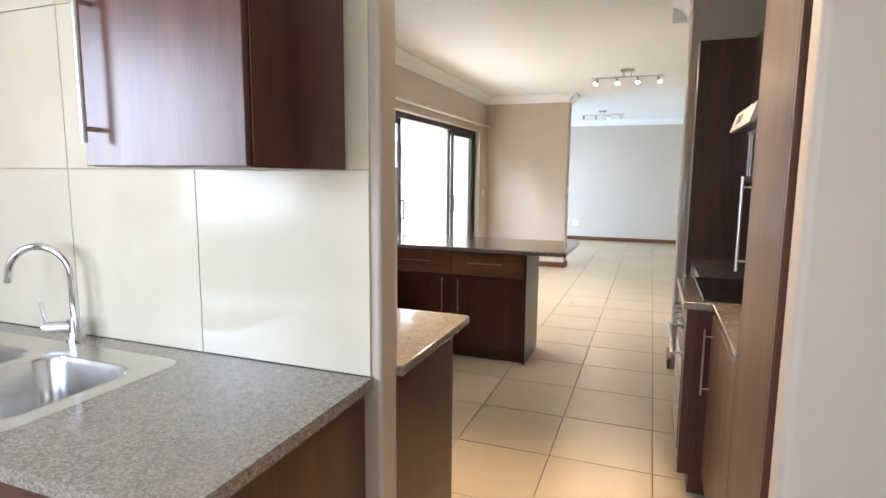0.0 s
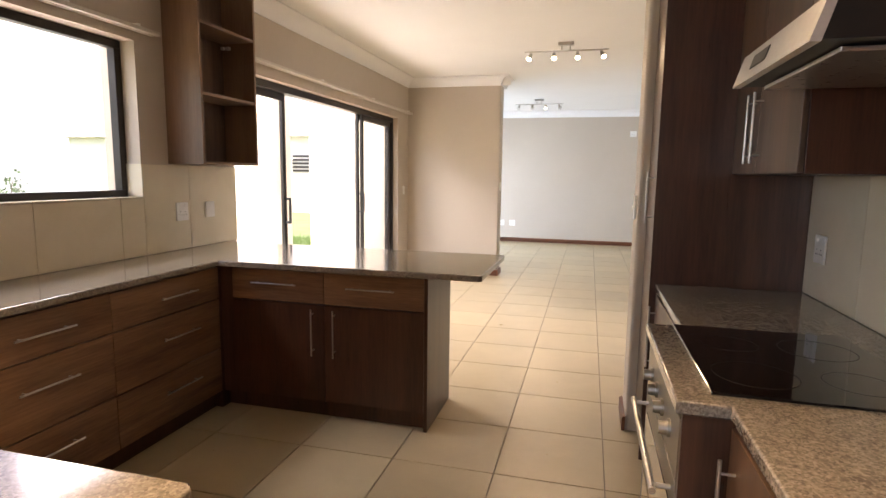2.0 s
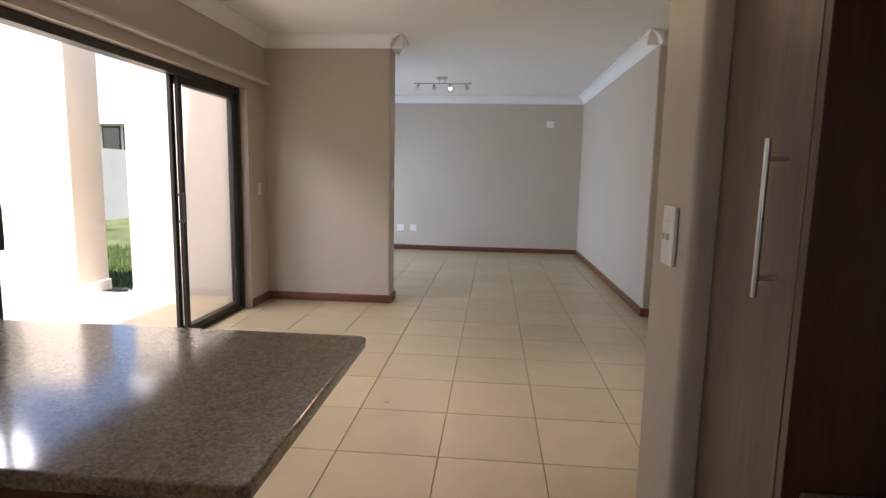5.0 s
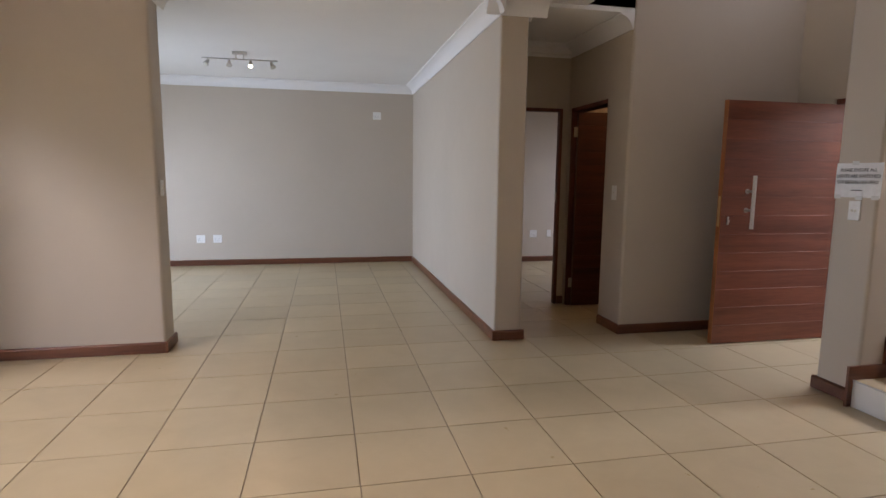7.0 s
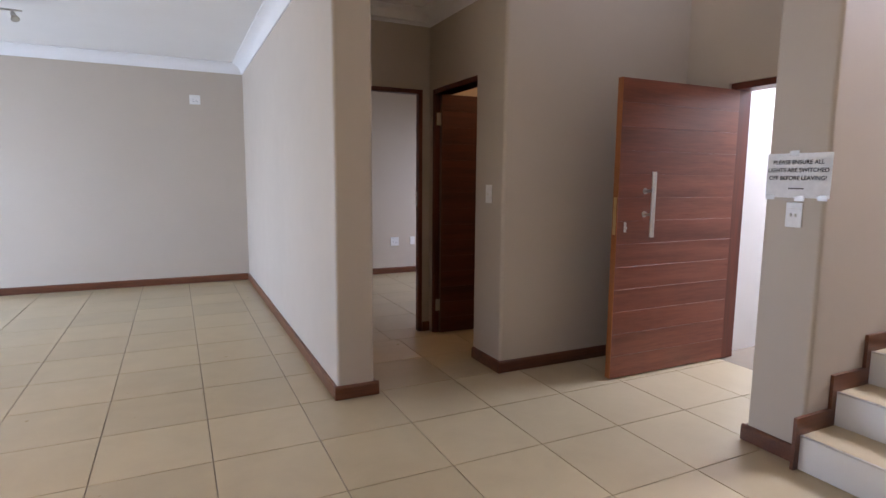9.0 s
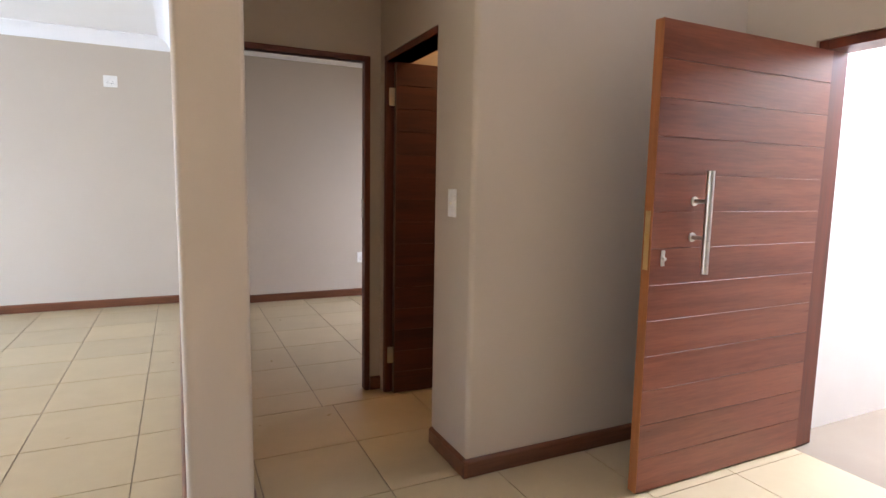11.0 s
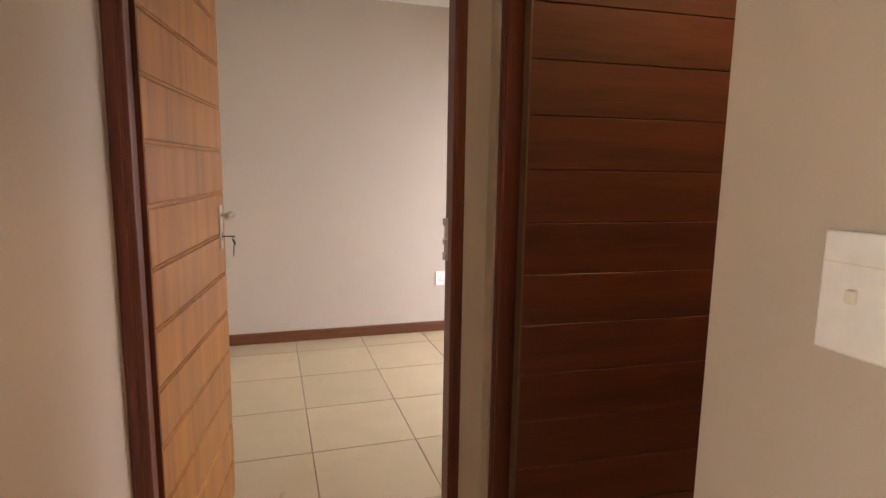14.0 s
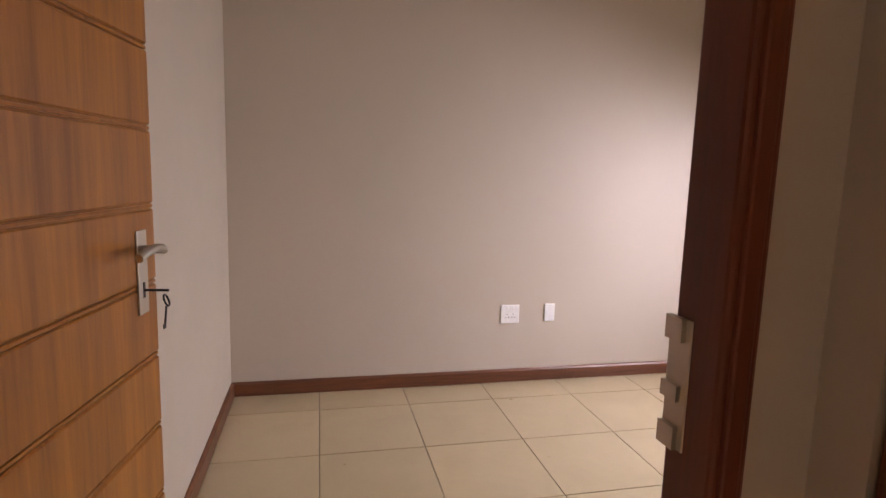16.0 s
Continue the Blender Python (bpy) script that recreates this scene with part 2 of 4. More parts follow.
# ---- builders ----
def bx(bm, x0, x1, y0, y1, z0, z1, bev=0.0, seg=2):
    """A box in bm, with its edges rounded by bev."""
    r = bmesh.ops.create_cube(bm, size=1.0)
    vs = r["verts"]
    for v in vs:
        v.co = Vector((x0 + (v.co.x + 0.5) * (x1 - x0), y0 + (v.co.y + 0.5) * (y1 - y0), z0 + (v.co.z + 0.5) * (z1 - z0)))
    if bev:
        es = list({e for v in vs for e in v.link_edges})
        bmesh.ops.bevel(bm, geom=es, offset=bev, segments=seg, affect="EDGES", profile=0.5)
    return bm


def box(*a, **k):
    return bx(bmesh.new(), *a, **k)


def cyl(bm, a, b, r, n=14, r2=None):
    """A rod from a to b in bm."""
    a, b = Vector(a), Vector(b)
    q = (b - a).to_track_quat("Z", "Y").to_matrix().to_4x4()
    bmesh.ops.create_cone(bm, cap_ends=True, segments=n, radius1=r, radius2=r if r2 is None else r2, depth=(b - a).length,
                          matrix=Matrix.Translation((a + b) / 2) @ q)
    return bm


def tube(points, r, n=12):
    """A bent tube through the points."""
    bm = bmesh.new()
    pts = [Vector(p) for p in points]
    rings = []
    up = Vector((0.31, 0.17, 0.93)).normalized()
    for i, p in enumerate(pts):
        d = (pts[min(i + 1, len(pts) - 1)] - pts[max(i - 1, 0)]).normalized()
        u = (up - d * up.dot(d)).normalized()
        w = d.cross(u)
        rings.append([bm.verts.new(p + (u * math.cos(2 * math.pi * k / n) + w * math.sin(2 * math.pi * k / n)) * r) for k in range(n)])
        up = u
    for a, b in zip(rings, rings[1:]):
        for k in range(n):
            bm.faces.new((a[k], a[(k + 1) % n], b[(k + 1) % n], b[k]))
    bm.faces.new(rings[0][::-1])
    bm.faces.new(rings[-1])
    return bm


def prism(profile, axis, lo, hi):
    """A closed outline of (u, v) pulled along an axis: x takes (y, z), y takes (x, z), z takes (x, y)."""
    bm = bmesh.new()

    def at(u, v, w):
        return {"x": (w, u, v), "y": (u, w, v), "z": (u, v, w)}[axis]
    a = [bm.verts.new(at(u, v, lo)) for u, v in profile]
    b = [bm.verts.new(at(u, v, hi)) for u, v in profile]
    n = len(profile)
    for k in range(n):
        bm.faces.new((a[k], a[(k + 1) % n], b[(k + 1) % n], b[k]))
    bm.faces.new(a[::-1])
    bm.faces.new(b)
    bmesh.ops.recalc_face_normals(bm, faces=bm.faces)
    return bm


def mesh(bm, name, m, smooth=False):
    me = bpy.data.meshes.new(name)
    bm.to_mesh(me)
    bm.free()
    me.materials.append(m)
    if smooth:
        me.polygons.foreach_set("use_smooth", [True] * len(me.polygons))
        me.set_sharp_from_angle(angle=radians(40))
    return me


def part(name, bm, m, parent, label="", smooth=False):
    ob = new(name, mesh(bm, name, m, smooth))
    ob.parent = parent
    if label:
        tagged(ob, label)
    return ob


def thing(name, m, label, category, group="", kind=""):
    ob = new(name)
    ob.empty_display_size = 0.1
    ob.matrix_world = m
    return tagged(ob, label, category, group, kind)


def solid(name, bm, m, label, category, group="", kind="structure", smooth=False):
    ob = new(name, mesh(bm, name, m, smooth))
    if smooth:
        ob.modifiers.new("even_normals", "WEIGHTED_NORMAL").keep_sharp = True
    return tagged(ob, label, category, group, kind)

# ---- structure ----
CEIL = 2.69
TOP = 5.3


def wall(name, x0, x1, y0, y1, z0=0.0, z1=CEIL, m=M_WALL, holes=(), label="greige painted plaster wall", bev=0.0, at_corners=None):
    """A wall box with openings (a0, a1, z0, z1) cut along its longer side."""
    bm = bmesh.new()
    along_x = (x1 - x0) > (y1 - y0)
    lo, hi = (x0, x1) if along_x else (y0, y1)

    def piece(a, b, c, d):
        if b - a < 1e-4 or d - c < 1e-4:
            return
        if along_x:
            bx(bm, a, b, y0, y1, c, d)
        else:
            bx(bm, x0, x1, a, b, c, d)
    at = lo
    for a, b, c, d in sorted(holes):
        piece(at, a, z0, z1)
        piece(a, b, z0, c)
        piece(a, b, d, z1)
        at = b
    piece(at, hi, z0, z1)
    bmesh.ops.remove_doubles(bm, verts=bm.verts, dist=1e-5)
    if bev:
        es = [e for e in bm.edges if abs(e.verts[0].co.z - e.verts[1].co.z) > 0.3 and len(e.link_faces) == 2 and e.calc_face_angle(0) > 1]
        if at_corners:
            es = [e for e in es if any(abs(e.verts[0].co.x - cx) + abs(e.verts[0].co.y - cy) < 0.02 for cx, cy in at_corners)]
        bmesh.ops.bevel(bm, geom=es, offset=bev, segments=4, affect="EDGES", profile=0.5)
    return solid(name, bm, m, label, "wall", smooth=True)


# kitchen, dining and living shell
wall("wall_west", -2.400, -2.160, 1.20, 8.66, holes=[(2.47, 3.80, 1.225, 2.10), (4.67, 8.24, 0.0, 2.12)])
wall("wall_stub", -3.69, -0.86, 8.66, 8.91, bev=0.02, at_corners=[(-0.86, 8.66), (-0.86, 8.91)])
wall("wall_living_west", -3.69, -3.45, 8.91, 13.2, holes=[(9.7, 12.1, 0.05, 2.12)])
wall("wall_living_north", -3.45, 1.675, 12.86, 13.2)
wall("wall_living_east", 1.675, 1.905, 8.52, 12.86, bev=0.02, at_corners=[(1.675, 8.52), (1.905, 8.52)])
# hall and bedroom
wall("wall_hall_end", 1.905, 2.95, 9.70, 9.745, holes=[(1.910, 2.732, 0.0, 2.04)])
wall("wall_hall_east", 2.80, 2.95, 8.75, 9.70, holes=[(8.89, 9.65, 0.0, 2.04)])
wall("wall_bedroom_north", 1.905, 5.6, 12.58, 12.8)
wall("wall_bedroom_south", 2.95, 5.6, 9.64, 9.745)
wall("wall_bedroom_east", 5.45, 5.7, 9.745, 12.58, holes=[(10.5, 12.0, 0.9, 2.1)])
# entrance and stairs
wall("wall_entry_north", 2.80, 4.66, 8.52, 8.75, 0.0, TOP, bev=0.025, at_corners=[(2.80, 8.52)])
wall("wall_entry_east", 4.42, 4.66, 7.15, 8.52, 0.0, 2.9, holes=[(7.152, 8.15, 0.0, 2.0)])
# the opening here is unseen, added to go with the entry's fill lamp
wall("wall_entry_east_upper", 4.42, 4.66, 7.15, 8.52, 2.9, TOP, holes=[(7.35, 8.35, 3.3, 4.5)])
wall("wall_stair", 3.435, 7.6, 6.87, 7.15, 0.0, TOP, bev=0.02, at_corners=[(3.435, 6.87), (3.435, 7.15)])
wall("wall_stair_south", 3.0, 7.6, 5.45, 5.67, 0.0, TOP)
wall("wall_stair_end", 7.6, 7.8, 5.45, 7.17, 0.0, TOP)
wall("wall_dining_east", 2.8, 3.0, 4.46, 5.7, 0.0, TOP)
wall("wall_kitchen_north", 0.58, 3.0, 4.20, 4.46, 0.0, TOP, bev=0.02, at_corners=[(0.58, 4.20), (0.58, 4.46)])
# bathroom
wall("wall_bath_east", 4.66, 4.8, 8.52, 9.64)
# kitchen east and scullery
wall("wall_kitchen_east", 1.27, 1.5, 1.20, 4.20)
wall("wall_scullery_east", 1.27, 1.5, -1.9, 1.10, m=M_WHITEWALL, label="off-white painted scullery wall")
wall("wall_nib", 0.665, 1.5, 1.10, 1.20, bev=0.02, at_corners=[(0.665, 1.10), (0.665, 1.20)], label="greige painted wall nib beside the scullery opening")
wall("wall_partition", -2.160, -0.265, 1.10, 1.20, bev=0.012, at_corners=[(-0.265, 1.10), (-0.265, 1.20)])
wall("wall_scullery_west", -2.400, -2.160, -1.9, 1.20, holes=[(-1.1, -0.2, 1.1, 2.1)])
wall("wall_scullery_south", -2.160, 1.27, -1.9, -1.65, holes=[(-1.6, -0.2, 0.95, 2.1)])
# void walls over the ceiling's edge
wall("wall_void_west", 2.30, 2.38, 4.46, 8.52, CEIL + 0.03, TOP)
wall("wall_void_north", 2.38, 2.80, 8.52, 8.75, 2.70, TOP)

# ceilings
def ceiling(name, x0, x1, y0, y1, z, label):
    return solid(name, box(x0, x1, y0, y1, z, z + 0.12), M_CEIL, label, "ceiling")


ceiling("ceiling_main", -2.9, 2.38, 4.25, 8.52, CEIL, "smooth white painted ceiling over the dining room")
ceiling("ceiling_living", -3.69, 1.905, 8.52, 13.2, CEIL, "smooth white painted ceiling over the living room")
ceiling("ceiling_kitchen", -2.5, 1.5, -1.9, 4.25, CEIL, "smooth white painted ceiling over the kitchen")
ceiling("ceiling_hall", 1.905, 2.80, 8.52, 9.70, 2.66, "white painted hall ceiling")
ceiling("ceiling_bedroom", 1.70, 5.6, 9.64, 12.8, 2.56, "white painted bedroom ceiling")
ceiling("ceiling_bathroom", 2.80, 4.8, 8.75, 9.64, 2.6, "white painted bathroom ceiling")
ceiling("ceiling_void", 2.3, 7.8, 4.24, 8.75, TOP, "high white painted ceiling over the stairs")

# cornices: a cove of plaster under the ceiling
COVE = [(0.0, 0.0), (0.0, -0.12), (0.012, -0.12), (0.018, -0.10), (0.035, -0.062), (0.065, -0.032), (0.10, -0.016), (0.12, -0.012), (0.12, 0.0)]


def cornice(name, a, b, side, z=CEIL):
    """A cornice along a wall from a to b; side: which way the room lies, as (dx, dy)."""
    a, b = Vector((*a, 0)), Vector((*b, 0))
    s = Vector((*side, 0))
    bm = bmesh.new()
    rings = [[bm.verts.new(p + s * (u + 0.001) + Vector((0, 0, z - 0.001 + v))) for u, v in COVE] for p in (a, b)]
    n = len(COVE)
    for k in range(n):
        bm.faces.new((rings[0][k], rings[0][(k + 1) % n], rings[1][(k + 1) % n], rings[1][k]))
    bm.faces.new(rings[0][::-1])
    bm.faces.new(rings[1])
    bmesh.ops.recalc_face_normals(bm, faces=bm.faces)
    return solid(name, bm, M_CORNICE, "white moulded plaster cornice", "cornice", smooth=True)


for a, b, s in (((-2.160, 1.45), (-2.160, 8.66), (1, 0)), ((-2.160, 8.66), (-0.74, 8.66), (0, -1)), ((-0.86, 8.54), (-0.86, 9.03), (1, 0)),
                ((-3.45, 12.86), (1.675, 12.86), (0, -1)), ((1.675, 8.40), (1.675, 12.86), (-1, 0)), ((1.555, 8.52), (2.045, 8.52), (0, -1)),
                ((-3.45, 8.91), (-0.86, 8.91), (0, 1)), ((0.46, 4.46), (2.3, 4.46), (0, 1)), ((0.58, 4.08), (0.58, 4.58), (-1, 0)),
                ((-0.26, 1.10), (-2.160, 1.10), (0, -1))):
    cornice("cornice", a, b, s)
for a, b, s in (((1.905, 8.52), (1.905, 9.70), (1, 0)), ((1.905, 9.70), (2.80, 9.70), (0, -1)), ((2.80, 8.52), (2.80, 9.70), (-1, 0))):
    cornice("cornice", a, b, s, 2.66)

# skirting boards
def skirting(a, b, side, h=0.085):
    (xa, ya), (xb, yb) = a, b
    prof = [(0.001, 0.004), (0.018, 0.004), (0.018, h - 0.012), (0.012, h - 0.003), (0.006, h), (0.001, h)]
    bm = bmesh.new()
    rings = [[bm.verts.new((x + side[0] * u, y + side[1] * u, v)) for u, v in prof] for x, y in (a, b)]
    n = len(prof)
    for k in range(n):
        bm.faces.new((rings[0][k], rings[0][(k + 1) % n], rings[1][(k + 1) % n], rings[1][k]))
    bm.faces.new(rings[0][::-1])
    bm.faces.new(rings[1])
    bmesh.ops.recalc_face_normals(bm, faces=bm.faces)
    return solid("baseboard", bm, M_SKIRT, "dark stained wooden skirting board along the wall", "skirting")


for a, b, s in (((-2.160, 8.25), (-2.160, 8.66), (1, 0)), ((-2.160, 8.66), (-0.86, 8.66), (0, -1)), ((-0.86, 8.642), (-0.86, 8.928), (1, 0)),
                ((-3.45, 12.86), (1.657, 12.86), (0, -1)), ((1.675, 8.52), (1.675, 12.86), (-1, 0)), ((1.657, 8.52), (1.930, 8.52), (0, -1)),
                ((1.905, 8.52), (1.905, 9.70), (1, 0)), ((2.80, 8.50), (2.80, 8.885), (-1, 0)), ((2.735, 9.70), (2.80, 9.70), (0, -1)), ((2.782, 8.52), (4.42, 8.52), (0, -1)),
                ((3.435, 6.90), (3.435, 7.168), (-1, 0)), ((3.435, 7.15), (4.42, 7.15), (0, 1)), ((0.58, 4.182), (0.58, 4.478), (-1, 0)),
                ((0.58, 4.46), (2.8, 4.46), (0, 1)), ((1.905, 9.80), (1.905, 12.58), (1, 0)), ((1.905, 12.58), (5.45, 12.58), (0, -1)),
                ((2.736, 9.745), (5.45, 9.745), (0, 1)), ((5.45, 9.745), (5.45, 12.58), (-1, 0)), ((2.8, 4.46), (2.8, 5.7), (-1, 0))):
    skirting(a, b, s)

# floor slab under the tiles, and the ground
solid("floor", box(-3.69, 7.8, -1.9, 13.2, -0.15, -0.006), M_GROUT, "cream ceramic tiled floor with brown grout", "floor")
solid("ground", box(-300, 300, -300, 300, -0.4, -0.17), M_GRASS, "lawn reaching away round the house", "ground")

# ---- kitchen ----
H = 0.89          # top of the worktops


def bar_handle(parent, a, b, out, r=0.0045, stand=0.032, m=M_STEEL):
    """A bar handle from a to b with two short posts back to the door; out: unit vector off the door."""
    a, b, o = Vector(a), Vector(b), Vector(out)
    d = (b - a).normalized()
    bm = bmesh.new()
    cyl(bm, a + o * stand, b + o * stand, r, 12)
    for p in (a + d * 0.03, b - d * 0.03):
        cyl(bm, p, p + o * stand, r * 0.75, 10)
    return part("handle", bm, m, parent, "brushed steel bar handle", True)


def front_panel(parent, name, x0, x1, z0, z1, m, handle=None, label="", t=0.018):
    """A door or drawer front in the plane y = 0, facing -y, with a bar handle ('v', x, z0, z1) or ('h', z, x0, x1)."""
    p = part(name, box(x0 + 0.0015, x1 - 0.0015, -t, 0, z0 + 0.0015, z1 - 0.0015, bev=0.0015), m, parent, label)
    if handle:
        if handle[0] == "v":
            bar_handle(p, (handle[1], -t, handle[2]), (handle[1], -t, handle[3]), (0, -1, 0))
        else:
            bar_handle(p, (handle[2], -t, handle[1]), (handle[3], -t, handle[1]), (0, -1, 0), 0.0045, 0.026)
    return p


# peninsula base unit, its front facing the kitchen
pen = thing("base_cabinet", pose(-1.70, 3.87, 0), "dark walnut peninsula cabinet with two drawers over two doors", "cabinet", "kitchen base cabinets")
part("body", box(0.0, 1.225, 0.002, 0.45, 0.10, 0.855), M_DARK, pen)
part("plinth", box(0.0, 1.225, 0.03, 0.45, 0.004, 0.10), M_DARK, pen)
part("side_panel", box(1.225, 1.245, -0.02, 0.47, 0.004, 0.857, bev=0.002), M_DARK, pen)
part("filler", box(0.0, 0.075, -0.016, 0.0, 0.10, 0.855), M_DARK, pen)
part("corner_post", box(-0.54, -0.0005, -0.039, 0.45, 0.004, 0.856), M_DARK, pen)
for x0, x1 in ((0.075, 0.65), (0.65, 1.225)):
    front_panel(pen, "drawer_front", x0, x1, 0.665, 0.842, M_MID, ("h", 0.767, x0 + 0.14, x1 - 0.16), "lighter walnut drawer front")
front_panel(pen, "door", 0.075, 0.65, 0.105, 0.662, M_DARK, ("v", 0.585, 0.375, 0.64))
front_panel(pen, "door", 0.65, 1.225, 0.105, 0.662, M_DARK, ("v", 0.715, 0.375, 0.64))

# west run of drawers, facing +x
for y0, y1 in ((2.36, 3.09), (3.09, 3.83)):
    w = y1 - y0
    dc = thing("drawer_cabinet", pose(-1.718, y0, 0, 0, 0, 90), "walnut drawer cabinet with four drawers and bar handles", "cabinet", "kitchen base cabinets")
    part("body", box(0.0, w, 0.002, 0.53, 0.10, 0.855), M_DARK, dc)
    part("plinth", box(0.0, w, 0.03, 0.53, 0.004, 0.10), M_DARK, dc)
    for z0, z1 in ((0.66, 0.842), (0.365, 0.657), (0.105, 0.362)):
        front_panel(dc, "drawer_front", 0, w, z0, z1, M_MID, ("h", (z0 + z1) / 2 + (0.0 if z0 > 0.6 else 0.03), w * 0.38, w * 0.73))

# south run along the partition, its end panel at the passage
sc = thing("base_cabinet", pose(-0.31, 1.785, 0, 0, 0, 180), "dark walnut base cabinet with a plain end panel", "cabinet", "kitchen base cabinets")
part("body", box(0.02, 1.40, 0.002, 0.56, 0.10, 0.855), M_DARK, sc)
part("plinth", box(0.02, 1.40, 0.03, 0.56, 0.004, 0.10), M_DARK, sc)
part("side_panel", box(0.0, 0.018, -0.02, 0.575, 0.004, 0.857, bev=0.002), M_DARK, sc)
for x0, x1 in ((0.02, 0.71), (0.71, 1.40)):
    front_panel(sc, "door", x0, x1, 0.105, 0.842, M_DARK, ("v", (x0 if x0 > 0.3 else x1) + (0.06 if x0 > 0.3 else -0.06), 0.5, 0.76))


def slab(name, outline, z0, z1, label, m=M_GRANITE, bev=0.006):
    bm = prism(outline, "z", z0, z1)
    es = [e for e in bm.edges if abs(e.verts[0].co.z - e.verts[1].co.z) < 1e-4]
    bmesh.ops.bevel(bm, geom=es, offset=bev, segments=3, affect="EDGES", profile=0.5)
    return solid(name, bm, m, label, "worktop", kind="", smooth=True)


slab("worktop", [(-2.158, 1.203), (-0.25, 1.203), (-0.25, 1.82), (-0.265, 1.835), (-1.655, 1.835), (-1.655, 3.775), (-0.175, 3.775), (-0.16, 3.79), (-0.16, 4.535), (-0.175, 4.55),
                 (-2.158, 4.55)], H - 0.032, H, "speckled brown granite worktop round three sides of the kitchen")

# open wall shelf unit at the corner
sh = thing("open_shelf_unit", pose(-2.158, 4.015, 1.425), "walnut open wall shelf unit with two shelves, empty", "shelf unit")
part("side_panel", box(0.0, 0.25, 0.0, 0.018, 0.0, 1.25, bev=0.001), M_INNER, sh)
part("side_panel", box(0.0, 0.25, 0.555, 0.573, 0.0, 1.25, bev=0.001), M_INNER, sh)
part("back_panel", box(0.001, 0.008, 0.018, 0.555, 0.0, 1.25), M_MIDZ, sh)
part("top_panel", box(0.0, 0.252, 0.0, 0.573, 1.25, 1.29, bev=0.001), M_DARK, sh)
for z in (0.0, 0.41, 0.82):
    part("shelf", box(0.009, 0.248, 0.0185, 0.5545, z, z + 0.018, bev=0.001), M_INNER, sh)

# upper unit and hood box on the partition
uc = thing("wall_cabinet", pose(-1.232, 1.212, 1.45), "dark walnut wall cabinet on the partition", "cabinet", "kitchen wall cabinets")
part("body", box(0.0, 0.66, 0.0, 0.31, 0.0, 0.9, bev=0.001), M_DARK, uc)
d = part("door", box(0.002, 0.658, 0.311, 0.329, 0.002, 0.898, bev=0.0015), M_DARK, uc)

# east side: tall units, ovens, hob
tu = thing("tall_cabinet", pose(0.645, 4.195, 0, 0, 0, -90), "tall dark walnut cabinet with a pale walnut door", "cabinet", "tall cabinets")
part("body", box(0.0, 0.305, 0.002, 0.62, 0.10, 2.3), M_DARK, tu)
part("plinth", box(0.0, 0.305, 0.03, 0.62, 0.004, 0.10), M_DARK, tu)
part("side_panel", box(0.306, 0.325, -0.018, 0.622, 0.004, 2.3, bev=0.001), M_DARK, tu)
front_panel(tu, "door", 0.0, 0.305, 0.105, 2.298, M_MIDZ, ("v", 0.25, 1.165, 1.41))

fu = thing("tall_cabinet", pose(0.675, 1.69, 0, 0, 0, -90), "tall walnut broom cabinet with a long bar handle", "cabinet", "tall cabinets")
part("body", box(0.0, 0.45, 0.002, 0.59, 0.10, 2.3), M_DARK, fu)
part("plinth", box(0.0, 0.45, 0.03, 0.59, 0.004, 0.10), M_DARK, fu)
part("side_panel", box(0.451, 0.470, -0.018, 0.59, 0.004, 2.3, bev=0.001), M_DARK, fu)
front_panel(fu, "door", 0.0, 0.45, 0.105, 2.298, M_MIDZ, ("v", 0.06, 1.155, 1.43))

for y0, y1, face in ((1.691, 2.415, 0.675), (3.105, 3.868, 0.675)):
    w = y1 - y0
    c = thing("base_cabinet", pose(face, y1, 0, 0, 0, -90), "walnut base cabinet with an upright bar handle", "cabinet", "kitchen base cabinets")
    part("body", box(0.0, w, 0.002, 0.55, 0.10, 0.855), M_DARK, c)
    part("plinth", box(0.0, w, 0.03, 0.55, 0.004, 0.10), M_DARK, c)
    front_panel(c, "door", 0, w, 0.105, 0.842, M_MIDZ, ("v", 0.06, 0.5, 0.79))
slab("worktop", [(1.268, 1.692), (1.268, 3.867), (0.652, 3.867), (0.652, 3.10), (0.54, 3.10), (0.54, 2.41), (0.652, 2.41), (0.652, 1.692)], H - 0.032, H,
     "speckled brown granite worktop round the hob")

# hob
hb = thing("hob", pose(0.622, 2.465, H), "black glass ceramic hob with printed cooking rings", "hob")
part("glass_plate", box(0.0, 0.50, 0.0, 0.615, 0.0005, 0.007, bev=0.002), M_HOB, hb)
for x, y, r in ((0.13, 0.16, 0.10), (0.36, 0.16, 0.08), (0.13, 0.43, 0.08), (0.36, 0.43, 0.10)):
    bm = bmesh.new()
    n = 40
    a = [bm.verts.new((x + r * math.cos(2 * math.pi * k / n), y + r * math.sin(2 * math.pi * k / n), 0.0074)) for k in range(n)]
    b = [bm.verts.new((x + (r - 0.003) * math.cos(2 * math.pi * k / n), y + (r - 0.003) * math.sin(2 * math.pi * k / n), 0.0074)) for k in range(n)]
    for k in range(n):
        bm.faces.new((a[k], a[(k + 1) % n], b[(k + 1) % n], b[k]))
    part("cooking_ring", bm, M_RING, hb)

